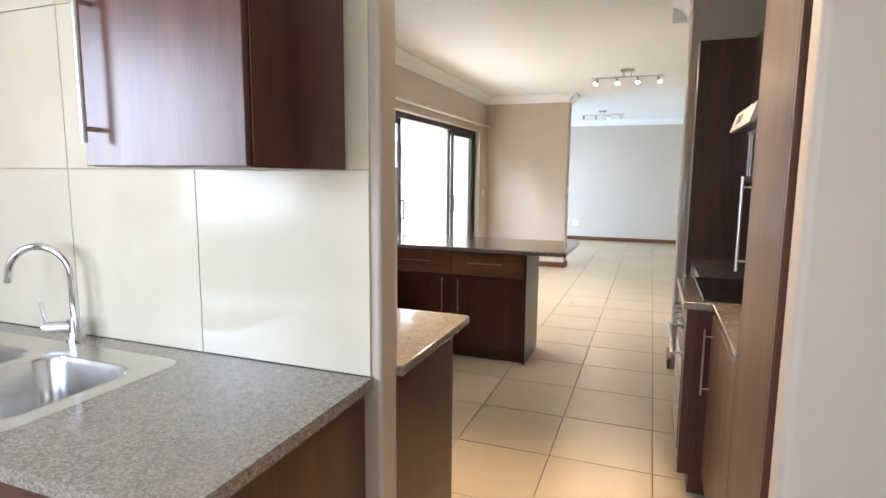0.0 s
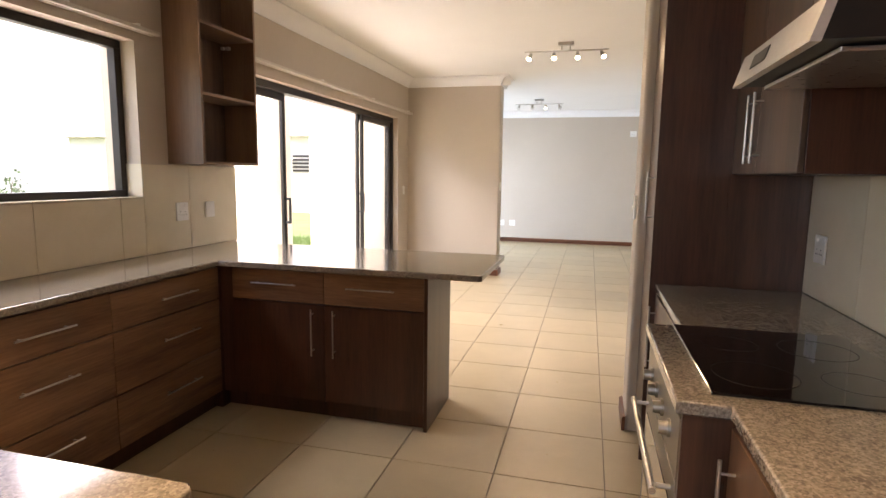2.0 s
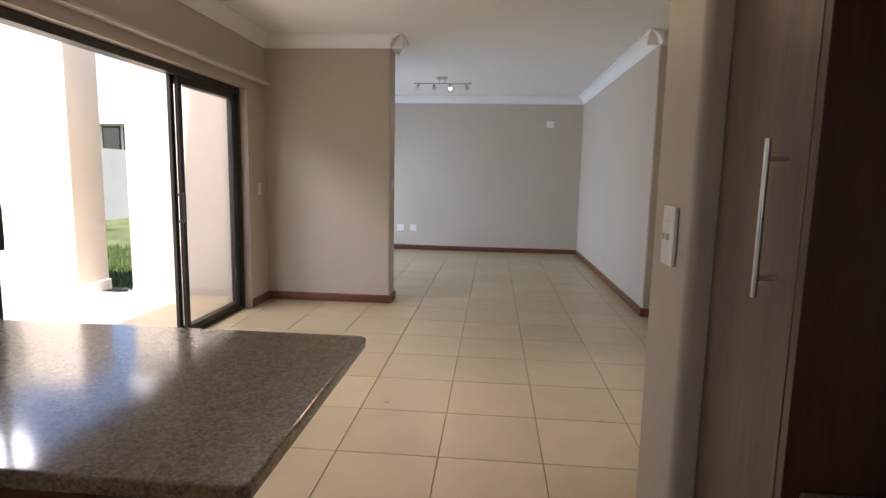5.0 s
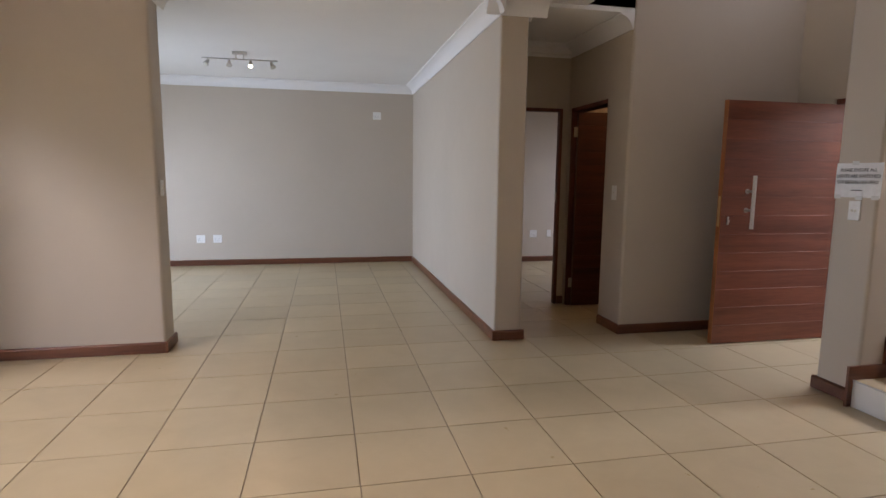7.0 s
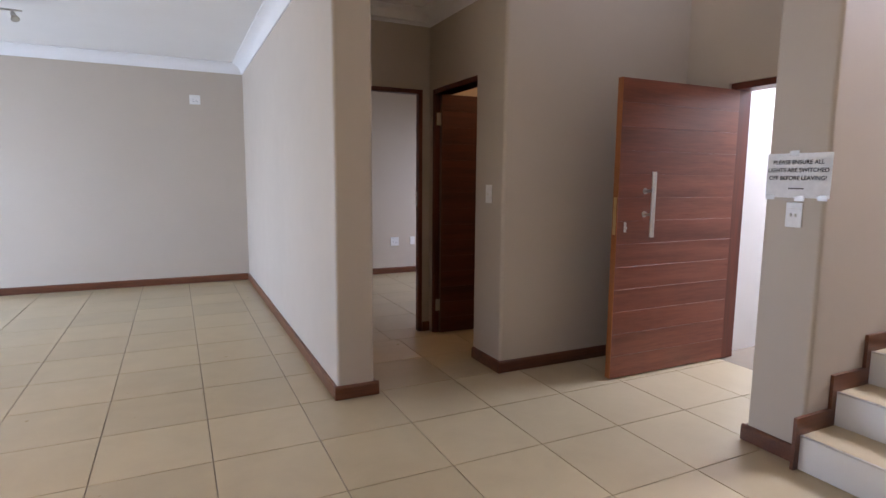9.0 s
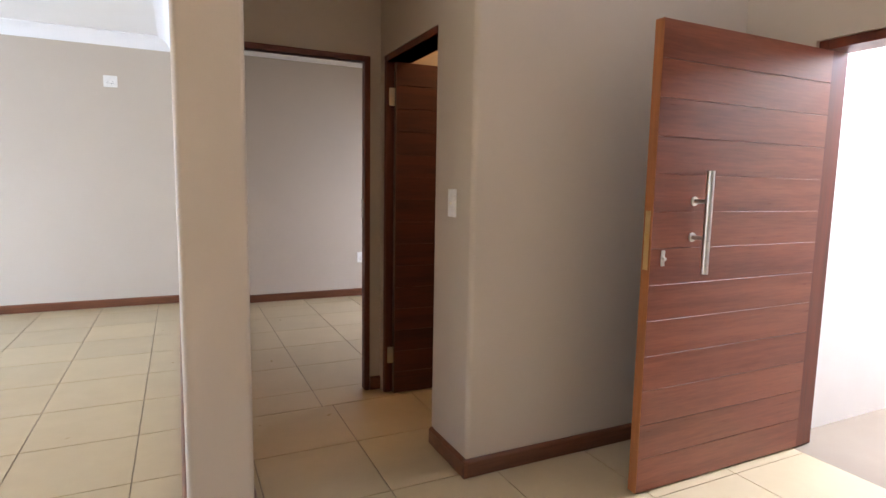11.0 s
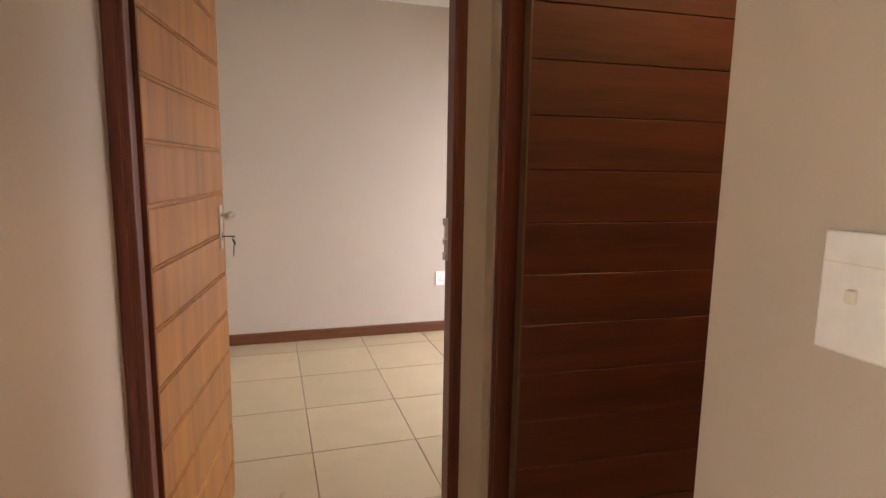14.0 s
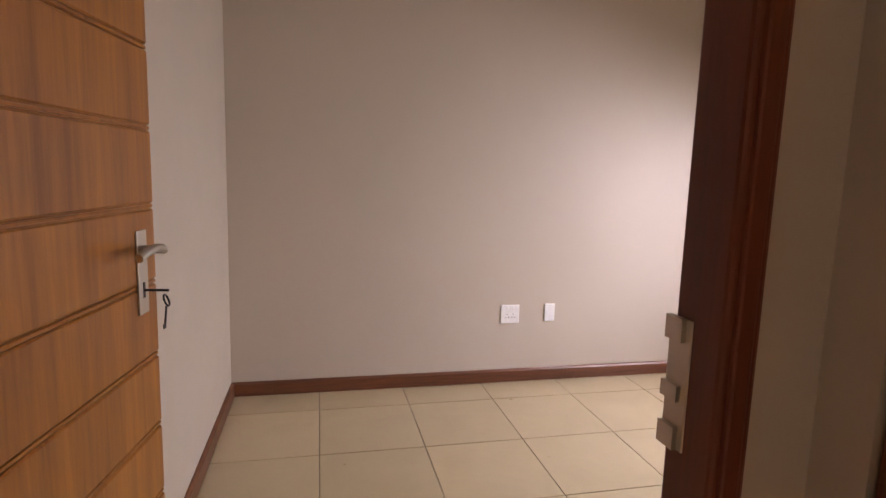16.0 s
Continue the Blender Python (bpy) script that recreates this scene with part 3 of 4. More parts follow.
# built-in oven under the hob, facing -x
ov = thing("oven", pose(0.575, 3.098, 0, 0, 0, -90), "stainless steel built-in oven with four knobs and a dark glass door", "oven")
part("housing", box(0.0, 0.018, -0.018, 0.60, 0.10, 0.855), M_DARK, ov, "dark walnut side panel")
part("housing", box(0.662, 0.68, -0.018, 0.60, 0.10, 0.855), M_DARK, ov, "dark walnut side panel")
part("body", box(0.019, 0.661, 0.003, 0.58, 0.10, 0.845), M_BLACK, ov)
part("plinth", box(0.019, 0.661, 0.03, 0.58, 0.004, 0.099), M_DARK, ov)
cp = part("control_panel", box(0.021, 0.659, -0.02, 0.0, 0.685, 0.835, bev=0.002), M_STEELD, ov)
for k in range(4):
    bm = bmesh.new()
    x = 0.14 + k * 0.13
    cyl(bm, (x, -0.02, 0.755), (x, -0.028, 0.755), 0.023, 20)
    cyl(bm, (x, -0.028, 0.755), (x, -0.048, 0.755), 0.018, 20, 0.016)
    part("knob", bm, M_STEELD, cp, "steel control knob", True)
od = part("oven_door", box(0.021, 0.659, -0.02, 0.0, 0.13, 0.677, bev=0.002), M_STEELD, ov)
part("glass_panel", box(0.07, 0.61, -0.023, -0.02, 0.18, 0.60, bev=0.001), M_OVENGLASS, od)
bar_handle(od, (0.05, -0.02, 0.635), (0.63, -0.02, 0.635), (0, -1, 0), 0.009, 0.045)

# wall cabinets and hood on the east wall
def wall_cab(y0, y1, z0, z1, depth, handles, label):
    w = y1 - y0
    c = thing("wall_cabinet", pose(1.268 - depth, y1, z0, 0, 0, -90), label, "cabinet", "kitchen wall cabinets")
    part("body", box(0.0, w, 0.002, depth, 0.0, z1 - z0, bev=0.001), M_DARK, c)
    n = len(handles)
    for k in range(n):
        seam = sum(handles) / n
        a, b = (0, seam) if k == 0 else (seam, w)
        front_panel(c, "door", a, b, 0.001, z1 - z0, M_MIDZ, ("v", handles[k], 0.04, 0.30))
    return c


wall_cab(3.06, 3.866, 1.40, 2.3, 0.31, (0.31, 0.395), "walnut wall cabinet with two doors beside the hood")
wall_cab(2.43, 3.06, 1.83, 2.3, 0.31, (0.27, 0.36), "walnut wall cabinet above the hood")
wall_cab(1.695, 2.43, 1.40, 2.3, 0.31, (0.28, 0.38), "walnut wall cabinet with two doors")
hd = thing("cooker_hood", pose(1.245, 3.052, 1.655, 0, 0, -90), "slim cooker hood with a white front panel", "hood")
part("body", prism([(-0.482, 0.004), (0.022, 0.004), (0.022, 0.15), (-0.31, 0.15), (-0.458, 0.086)], "x", 0.0, 0.62), M_BLACK, hd)
part("front_panel", prism([(-0.505, 0.0), (-0.483, 0.0), (-0.459, 0.086), (-0.477, 0.09)], "x", 0.0, 0.62), M_HOODW, hd, "white upright front with a small switch panel")

def alu(bm, *a):
    return bx(bm, *a, bev=0.002)


# window over the west worktop
w1 = thing("window_1", pose(-2.280, 2.47, 1.225), "dark bronze aluminium kitchen window", "window", kind="structure")
fr = bmesh.new()
alu(fr, -0.025, 0.025, 0.0, 1.33, 0.0, 0.045)
alu(fr, -0.025, 0.025, 0.0, 1.33, 0.83, 0.875)
alu(fr, -0.025, 0.025, 0.0, 0.045, 0.045, 0.83)
alu(fr, -0.025, 0.025, 1.285, 1.33, 0.045, 0.83)
alu(fr, -0.02, 0.02, 0.40, 0.44, 0.045, 0.83)
part("window_frame", fr, M_ALU, w1)
part("pane", box(-0.003, 0.003, 0.045, 0.40, 0.045, 0.83), M_GLASS, w1)
part("pane", box(-0.003, 0.003, 0.44, 1.285, 0.045, 0.83), M_GLASS, w1)

# scullery window
w2 = thing("window_2", pose(-2.280, -1.10, 1.10), "dark bronze aluminium scullery window", "window", kind="structure")
fr = bmesh.new()
for a in ((0.0, 0.9, 0.0, 0.045), (0.0, 0.9, 0.955, 1.0), (0.0, 0.045, 0.045, 0.955), (0.855, 0.9, 0.045, 0.955), (0.43, 0.47, 0.045, 0.955)):
    alu(fr, -0.025, 0.025, *a)
part("window_frame", fr, M_ALU, w2)
for y in (0.045, 0.47):
    part("pane", box(-0.003, 0.003, y, y + 0.385, 0.045, 0.955), M_GLASS, w2)

# sliding door to the patio
d1 = thing("door_1", pose(-2.280, 4.67, 0), "dark bronze aluminium sliding patio door, half open", "sliding door", kind="structure")
fr = bmesh.new()
alu(fr, -0.05, 0.05, 0.0, 3.57, 2.06, 2.12)
alu(fr, -0.05, 0.05, 0.0, 0.05, 0.0, 2.06)
alu(fr, -0.05, 0.05, 3.52, 3.57, 0.0, 2.06)
alu(fr, -0.05, 0.05, 0.05, 3.52, -0.005, 0.02)
part("door_frame", fr, M_ALU, d1)
for y0, y1, x in ((0.05, 0.93, -0.02), (2.51, 3.52, -0.02), (2.55, 3.48, 0.02)):
    lf = bmesh.new()
    for a in ((y0, y0 + 0.05, 0.02, 2.06), (y1 - 0.05, y1, 0.02, 2.06), (y0 + 0.05, y1 - 0.05, 0.02, 0.08), (y0 + 0.05, y1 - 0.05, 2.00, 2.06)):
        alu(lf, x - 0.015, x + 0.015, *a)
    o = part("leaf", lf, M_ALU, d1, "sliding glazed leaf")
    part("pane", box(x - 0.003, x + 0.003, y0 + 0.05, y1 - 0.05, 0.08, 2.00), M_GLASS, o)

for o in bpy.data.objects:
    if o.name.startswith("pane"):
        o.visible_shadow = False

# doors: planked leaves
def planked_leaf(parent, w, h, n, m, t=0.04, label="", v=0.004, bead=False):
    """A leaf along +x from its hinge, of n boards with V-joints between."""
    lf = part("leaf", box(0.001, w - 0.001, -t / 2 + 0.006, t / 2 - 0.006, 0.001, h - 0.001), m, parent, label)
    step, g = h / n, 0.006 if bead else 0.0015
    for k in range(n):
        part("board", box(0.0, w, -t / 2, t / 2, k * step + g, (k + 1) * step - g, bev=min(v, g / 2) if bead else v, seg=1), m, lf)
        if bead and k:
            part("bead", box(0.0005, w - 0.0005, -t / 2 + 0.0015, t / 2 - 0.0015, k * step - 0.003, k * step + 0.003, bev=0.001, seg=1), m, lf)
    return lf


def hinge(parent, p, z, label="nickel butt hinge"):
    bm = bmesh.new()
    x, y = p
    cyl(bm, (x, y, z - 0.05), (x, y, z + 0.05), 0.006, 10)
    bx(bm, x - 0.02, x + 0.02, y - 0.0035, y - 0.0005, z - 0.05, z + 0.05)
    return part("hinge", bm, M_HINGE, parent, label, True)


def lever_set(leaf, x, z, side, t=0.04, key=True):
    """A lock plate with a lever handle on one face of a leaf; side: +1 or -1 along its y."""
    y = side * t / 2
    pl = part("lock_plate", box(x - 0.02, x + 0.02, min(y, y + side * 0.004), max(y, y + side * 0.004), z - 0.082, z + 0.082, bev=0.0015), M_HINGE, leaf, "steel lock plate")
    bm = bmesh.new()
    cyl(bm, (x, y, z + 0.045), (x, y + side * 0.045, z + 0.045), 0.008, 12)
    pts = [(x - 0.002, y + side * 0.045, z + 0.045), (x - 0.02, y + side * 0.048, z + 0.051), (x - 0.05, y + side * 0.05, z + 0.055), (x - 0.085, y + side * 0.05, z + 0.053), (x - 0.115, y + side * 0.048, z + 0.045)]
    hb_ = tube(pts, 0.008)
    me = bpy.data.meshes.new("tmp")
    hb_.to_mesh(me)
    hb_.free()
    bm.from_mesh(me)
    bpy.data.meshes.remove(me)
    part("lever", bm, M_HINGE, leaf, "curved satin lever handle", True)
    if key:
        bm = bmesh.new()
        cyl(bm, (x, y, z - 0.035), (x, y + side * 0.05, z - 0.035), 0.0025, 8)
        bx(bm, x - 0.004, x + 0.004, y, y + side * 0.005, z - 0.05, z - 0.02)
        for k in range(12):
            a0, a1 = 2 * math.pi * k / 12, 2 * math.pi * (k + 1) / 12
            c = Vector((x, y + side * 0.045, z - 0.055))
            cyl(bm, c + Vector((0.009 * math.cos(a0), 0.004 * math.sin(a0), 0.011 * math.sin(a0))), c + Vector((0.009 * math.cos(a1), 0.004 * math.sin(a1), 0.011 * math.sin(a1))), 0.002, 6)
        cyl(bm, (x - 0.002, y + side * 0.045, z - 0.066), (x - 0.012, y + side * 0.045, z - 0.105), 0.002, 6)
        bx(bm, x - 0.018, x - 0.008, y + side * 0.044, y + side * 0.046, z - 0.108, z - 0.098)
        part("key", bm, M_BLACK, leaf, "dark key hanging from a ring in the lock")


def door_frame(name, x0, x1, y0, y1, z1, along, label, f=0.038, stop=0.0):
    t = thing(name, pose(0, 0, 0), label, "door", kind="structure")
    for a0, a1, c0, c1 in ((0, f, 0.002, z1), (-f, 0, 0.002, z1), (f, -f, z1 - f, z1)):
        if along == "x":
            xa, xb = (x0 + a0 if a0 >= 0 and not (a0 == -f) else x1 + a0), (x0 + a1 if a1 > 0 else x1 + a1)
            bm = box(xa, xb, y0, y1, c0, c1, bev=0.004)
            bx(bm, xa + 0.008, xb - 0.008, y0 - 0.004, y1 + 0.004, c0, c1 - 0.008, bev=0.003)
            if stop and a0 == 0:
                bx(bm, xb - 0.002, xb + stop, y1 - 0.06, y1 - 0.002, c0, c1 - f, bev=0.003)
        else:
            ya, yb = (y0 + a0 if a0 >= 0 else y1 + a0), (y0 + a1 if a1 > 0 else y1 + a1)
            bm = box(x0, x1, ya, yb, c0, c1, bev=0.004)
            bx(bm, x0 - 0.004, x1 + 0.004, ya + 0.008, yb - 0.008, c0, c1 - 0.008, bev=0.003)
        part("door_frame", bm, M_MAHOG, t)
    return t


# bedroom door
b1 = door_frame("door_2", 1.908, 2.734, 9.694, 9.753, 2.04, "x", "honey-stained boarded bedroom door standing open", 0.034, 0.012)
lf = planked_leaf(b1, 0.80, 1.99, 13, M_HONEY, bead=True)
lf.matrix_local = pose(1.945, 9.770, 0.008, 0, 0, 82.2)
lever_set(lf, 0.735, 1.10, -1)
part("leaf_edge", box(-0.004, 0.0, -0.019, 0.019, 0.001, 1.989), M_MAHOG, lf, "dark stained hinge edge")
for z in (0.25, 1.80):
    hinge(b1, (1.935, 9.760), z)
bm = box(2.6985, 2.7015, 9.728, 9.757, 1.085, 1.20, bev=0.001)
for z0, z1 in ((1.18, 1.20), (1.128, 1.142), (1.085, 1.105)):
    bx(bm, 2.694, 2.700, 9.735, 9.757, z0, z1)
part("strike_plate", bm, M_HINGE, b1, "pale nickel strike plate on the jamb")

# bathroom door
b2 = door_frame("door_3", 2.805, 2.945, 8.856, 9.648, 2.04, "y", "dark mahogany boarded bathroom door standing open")
lf = planked_leaf(b2, 0.76, 1.99, 15, M_MAHOGX, v=0.001)
lf.matrix_local = pose(2.852, 9.585, 0.008, 0, 0, -3)
lever_set(lf, 0.70, 1.07, -1, key=False)
part("leaf_edge", box(-0.004, 0.0, -0.019, 0.019, 0.001, 1.989), M_MIDZ, lf, "paler hinge edge of the leaf")
for z in (0.25, 1.80):
    hinge(b2, (2.830, 9.582), z)

bl = thing("ceiling_light", pose(3.75, 9.1, 2.6), "round opal bathroom ceiling light, lit", "ceiling light")
bm = bmesh.new()
cyl(bm, (0, 0, -0.02), (0, 0, -0.001), 0.13, 28)
part("base", bm, M_WHITE, bl)
bm = bmesh.new()
cyl(bm, (0, 0, -0.06), (0, 0, -0.02), 0.09, 28, 0.12)
part("diffuser", bm, M_BATHLAMP, bl, "glowing opal diffuser", True)

# front door: leaf, pull bar, latch and cylinder
fd = thing("door_4", pose(0, 0, 0), "heavy red-brown boarded front door standing open", "front door", kind="structure")
for a in ((4.44, 4.60, 8.105, 8.149, 0.002, 2.0), (4.44, 4.60, 7.153, 7.195, 0.002, 2.0), (4.44, 4.60, 7.195, 8.105, 1.955, 1.999)):
    part("door_frame", box(*a, bev=0.003), M_MAHOG, fd)
lf = planked_leaf(fd, 1.075, 1.945, 13, M_DOORRED, 0.046, v=0.0005)
lf.matrix_local = pose(4.470, 8.12, 0.008, 0, 0, 180)
part("leaf_edge", box(1.0745, 1.078, -0.022, 0.022, 0.0, 1.945), M_EDGE, lf, "orange-brown edge of the leaf")
bm = bmesh.new()
cyl(bm, (0.85, 0.095, 0.945), (0.85, 0.095, 1.365), 0.015, 18)
for z in (1.09, 1.24):
    cyl(bm, (0.85, 0.022, z), (0.85, 0.095, z), 0.009, 12)
    cyl(bm, (0.85, 0.022, z), (0.85, 0.028, z), 0.02, 14)
part("pull_handle", bm, M_STEEL, lf, "long brushed steel pull bar", True)
bm = bmesh.new()
bx(bm, 1.0, 1.02, 0.022, 0.028, 0.975, 1.04, bev=0.003)
cyl(bm, (1.01, 0.022, 1.005), (1.01, 0.038, 1.005), 0.008, 12)
part("lock_cylinder", bm, M_STEEL, lf, "steel lock cylinder", True)
bm = box(1.078, 1.0805, -0.012, 0.012, 0.96, 1.20)
bx(bm, 1.0805, 1.088, -0.006, 0.006, 1.08, 1.11)
part("latch_plate", bm, M_BRASS, lf, "brass latch plate")

# stairs
RISE, GO, SX, SY = 0.165, 0.255, 3.385, 5.67
st = thing("stairs", pose(SX, SY, 0), "tiled stairs with white risers and steel nosings", "stairs", kind="structure")
for k in range(14):
    x, z = k * GO, RISE * k
    core = part("step", box(x + 0.012, x + GO + 0.011, 0.002, 1.198, 0.0 if k < 2 else z - 0.3, z + RISE - 0.012), M_GROUT, st)
    for y0, y1 in ((0.002, 0.62), (0.624, 1.198)):
        part("tread_tile", box(x + 0.012, x + GO + 0.010, y0, y1, z + RISE - 0.011, z + RISE, bev=0.001, seg=1), M_TILE, core)
        part("riser_tile", box(x + 0.001, x + 0.011, y0, y1, z + 0.002, z + RISE - 0.004, bev=0.001, seg=1), M_RISER, core)
    part("nosing", box(x - 0.002, x + 0.012, 0.002, 1.198, z + RISE - 0.006, z + RISE + 0.002, bev=0.001, seg=1), M_STEEL, core, "bright metal nosing strip")
prof = []
hgt = 0.085
prof.append((-0.085, 0.003))
prof.append((-0.085, RISE + hgt))
for k in range(1, 14):
    prof += [(k * GO - 0.085, RISE * k + hgt), (k * GO - 0.085, RISE * (k + 1) + hgt)]
prof += [(14 * GO - 0.085, RISE * 14 + hgt), (14 * GO, RISE * 14)]
for k in range(13, 0, -1):
    prof += [(k * GO, RISE * (k + 1)), (k * GO, RISE * k)]
prof += [(0.0, RISE), (0.0, 0.003)]
bm = prism([(SX + 0.05 + u, v) for u, v in prof], "y", 6.853, 6.8685)
solid("baseboard", bm, M_SKIRT, "dark stained stepped skirting along the stairs", "skirting")

# ---- kitchen and scullery: wall tiles and fittings ----
def wall_tile(parent, axis, at, face, a0, a1, z0, z1):
    """One tile on a wall. axis: which coordinate the wall holds; face: the way that it looks."""
    g, d = 0.0015, 0.008
    lo, hi = (at, at + d) if face > 0 else (at - d, at)
    b = box(lo, hi, a0 + g, a1 - g, z0 + g, z1 - g, bev=0.001, seg=1) if axis == "x" else box(a0 + g, a1 - g, lo, hi, z0 + g, z1 - g, bev=0.001, seg=1)
    return part("tile", b, M_WTILE, parent)


def tiled(name, axis, at, face, cuts, rows, label, skip=()):
    lo, hi = (at, at + 0.005) if face > 0 else (at - 0.005, at)
    t = thing(name, pose(0, 0, 0), label, "wall tiles", kind="structure")
    for a0, a1 in zip(cuts, cuts[1:]):
        for z0, z1 in zip(rows, rows[1:]):
            for s0, s1, c0, c1 in skip:
                if a0 < s1 - 0.01 and a1 > s0 + 0.01 and z1 > c0 + 0.01:
                    z1 = c0
            if z1 - z0 > 0.02:
                wall_tile(t, axis, at, face, a0, a1, z0, z1)
    return t


tiled("trim_west", "x", -2.159, 1, [1.212, 1.633, 2.133, 2.47, 3.133, 3.633, 3.80, 4.18, 4.669], [H + 0.001, 1.419], "cream glazed wall tiles above the worktop",
      [(2.47, 3.80, 1.224, 2.2)])
tiled("trim_partition", "y", 1.201, 1, [-2.148, -1.75, -1.25, -0.75, -0.267], [H + 0.001, 1.449], "cream glazed wall tiles above the worktop")
tiled("trim_east", "x", 1.269, -1, [1.693, 2.36, 2.86, 3.36, 3.865], [H + 0.001, 1.399], "cream glazed wall tiles behind the hob")
tiled("trim_scullery", "y", 1.099, -1, [-2.158, -1.90, -1.38, -0.858, -0.292], [H + 0.001, 1.437, 1.94, 2.44], "cream glazed wall tiles above the sink")
# tiled sill in the window's reveal
t = thing("window_sill", pose(0, 0, 0), "cream tiled window sill", "window sill", kind="structure")
for a0, a1 in ((2.48, 3.13), (3.133, 3.798)):
    part("tile", box(-2.255, -2.149, a0, a1, 1.2255, 1.232, bev=0.001, seg=1), M_WTILE, t)
part("tile", box(-2.255, -2.149, 3.791, 3.799, 1.234, 1.42, bev=0.001, seg=1), M_WTILE, t)

# scullery worktop with a drop-in double sink
SXR, SXL, SYF, SYB = -0.85, -1.71, 0.50, 1.005
bm = bmesh.new()
zt, zb = H, H - 0.032
for a in ((-2.158, SXL + 0.03, 0.44, 1.096), (SXR - 0.03, -0.287, 0.44, 1.096), (SXL + 0.03, SXR - 0.03, 0.44, SYF + 0.03), (SXL + 0.03, SXR - 0.03, SYB - 0.05, 1.096)):
    bx(bm, a[0], a[1], a[2], a[3], zb, zt)
bmesh.ops.remove_doubles(bm, verts=bm.verts, dist=1e-4)
solid("worktop", bm, M_GRANITE, "speckled grey-brown granite worktop round the sink", "worktop", kind="")
sk = thing("sink", pose(0, 0, H), "stainless steel double-bowl sink set into the worktop", "sink")


def rounded(x0, x1, y0, y1, r, n=6):
    pts = []
    for cx, cy, a0 in ((x1 - r, y1 - r, 0), (x0 + r, y1 - r, 90), (x0 + r, y0 + r, 180), (x1 - r, y0 + r, 270)):
        for k in range(n + 1):
            a = radians(a0 + 90 * k / n)
            pts.append((cx + r * math.cos(a), cy + r * math.sin(a)))
    return pts


def bowl(x0, x1, y0, y1, depth):
    bm = bmesh.new()
    rings = []
    for inset, z, r in ((0.0, 0.004, 0.07), (0.008, 0.002, 0.066), (0.014, -0.01, 0.062), (0.022, -depth * 0.75, 0.055), (0.035, -depth * 0.94, 0.05), (0.07, -depth, 0.04)):
        rings.append([bm.verts.new((x, y, z)) for x, y in rounded(x0 + inset, x1 - inset, y0 + inset, y1 - inset, r)])
    n = len(rings[0])
    for a, b in zip(rings, rings[1:]):
        for k in range(n):
            bm.faces.new((a[k], b[k], b[(k + 1) % n], a[(k + 1) % n]))
    bm.faces.new(rings[-1])
    return bm


bowls = [(-1.26, -0.895, 0.535, 0.915), (-1.665, -1.30, 0.535, 0.915)]
# the rim: a flat steel flange with two rounded openings
bm = bmesh.new()
outer = rounded(SXL, SXR, SYF, SYB, 0.06)
loops = [[bm.verts.new((x, y, 0.0035)) for x, y in outer]] + [[bm.verts.new((x, y, 0.0035)) for x, y in rounded(*q[:2], *q[2:], 0.07)] for q in bowls]
for lp in loops:
    for k in range(len(lp)):
        bm.edges.new((lp[k], lp[(k + 1) % len(lp)]))
bmesh.ops.triangle_fill(bm, use_beauty=True, use_dissolve=False, edges=bm.edges)
low = [bm.verts.new((x * 1.0, y, 0.0005)) for x, y in rounded(SXL - 0.006, SXR + 0.006, SYF - 0.006, SYB + 0.006, 0.064)]
for k in range(len(low)):
    bm.faces.new((low[k], low[(k + 1) % len(low)], loops[0][(k + 1) % len(low)], loops[0][k]))
bmesh.ops.recalc_face_normals(bm, faces=bm.faces)
part("rim", bm, M_SINK, sk)
for q in bowls:
    o = part("bowl", bowl(*q, 0.16), M_SINK, sk, smooth=True)
    bm = bmesh.new()
    cx, cy = (q[0] + q[1]) / 2, (q[2] + q[3]) / 2
    cyl(bm, (cx, cy, -0.162), (cx, cy, -0.156), 0.042, 24)
    cyl(bm, (cx, cy, -0.156), (cx, cy, -0.153), 0.028, 24)
    part("drain", bm, M_CHROME, o, "chrome drain", True)

tp = thing("tap", pose(-1.315, 1.03, H + 0.001, 0, 0, -66), "chrome swan-neck sink mixer tap", "tap")
bm = bmesh.new()
cyl(bm, (0, 0, 0), (0, 0, 0.012), 0.028, 24)
cyl(bm, (0, 0, 0.012), (0, 0, 0.075), 0.022, 24)
part("base", bm, M_CHROME, tp, smooth=True)
pts = [(0, 0, 0.07), (0, 0, 0.14), (0, 0, 0.21)]
for k in range(1, 13):
    a = radians(180 - 15 * k)
    pts.append((0, -(0.095 + 0.095 * math.cos(a)), 0.21 + 0.095 * math.sin(a)))
pts.append((0, -0.192, 0.19))
part("spout", tube(pts, 0.0115, 16), M_CHROME, tp, smooth=True)
bm = bmesh.new()
cyl(bm, (0.0, 0, 0.05), (0.02, -0.085, 0.05), 0.018, 20)
cyl(bm, (0.018, -0.075, 0.06), (0.02, -0.088, 0.135), 0.006, 12)
part("lever", bm, M_CHROME, tp, smooth=True)

su = thing("wall_cabinet", pose(-0.358, 0.735, 1.437, 0, 0, 0), "glossy dark red-brown wall cabinet over the sink", "cabinet", "scullery cabinets")
part("body", box(-0.44, 0.0, 0.002, 0.353, 0.0, 0.88, bev=0.001), M_DARK, su)
d = part("door", box(-0.439, -0.003, -0.018, 0.0, 0.002, 0.878, bev=0.002), M_GLOSSDOOR, su, "glossy dark cherry door")
bar_handle(d, (-0.395, -0.018, 0.05), (-0.395, -0.018, 0.37), (0, -1, 0), 0.007, 0.034)
sb = thing("base_cabinet", pose(-0.31, 0.48, 0), "dark walnut sink cabinet with plain doors", "cabinet", "scullery cabinets")
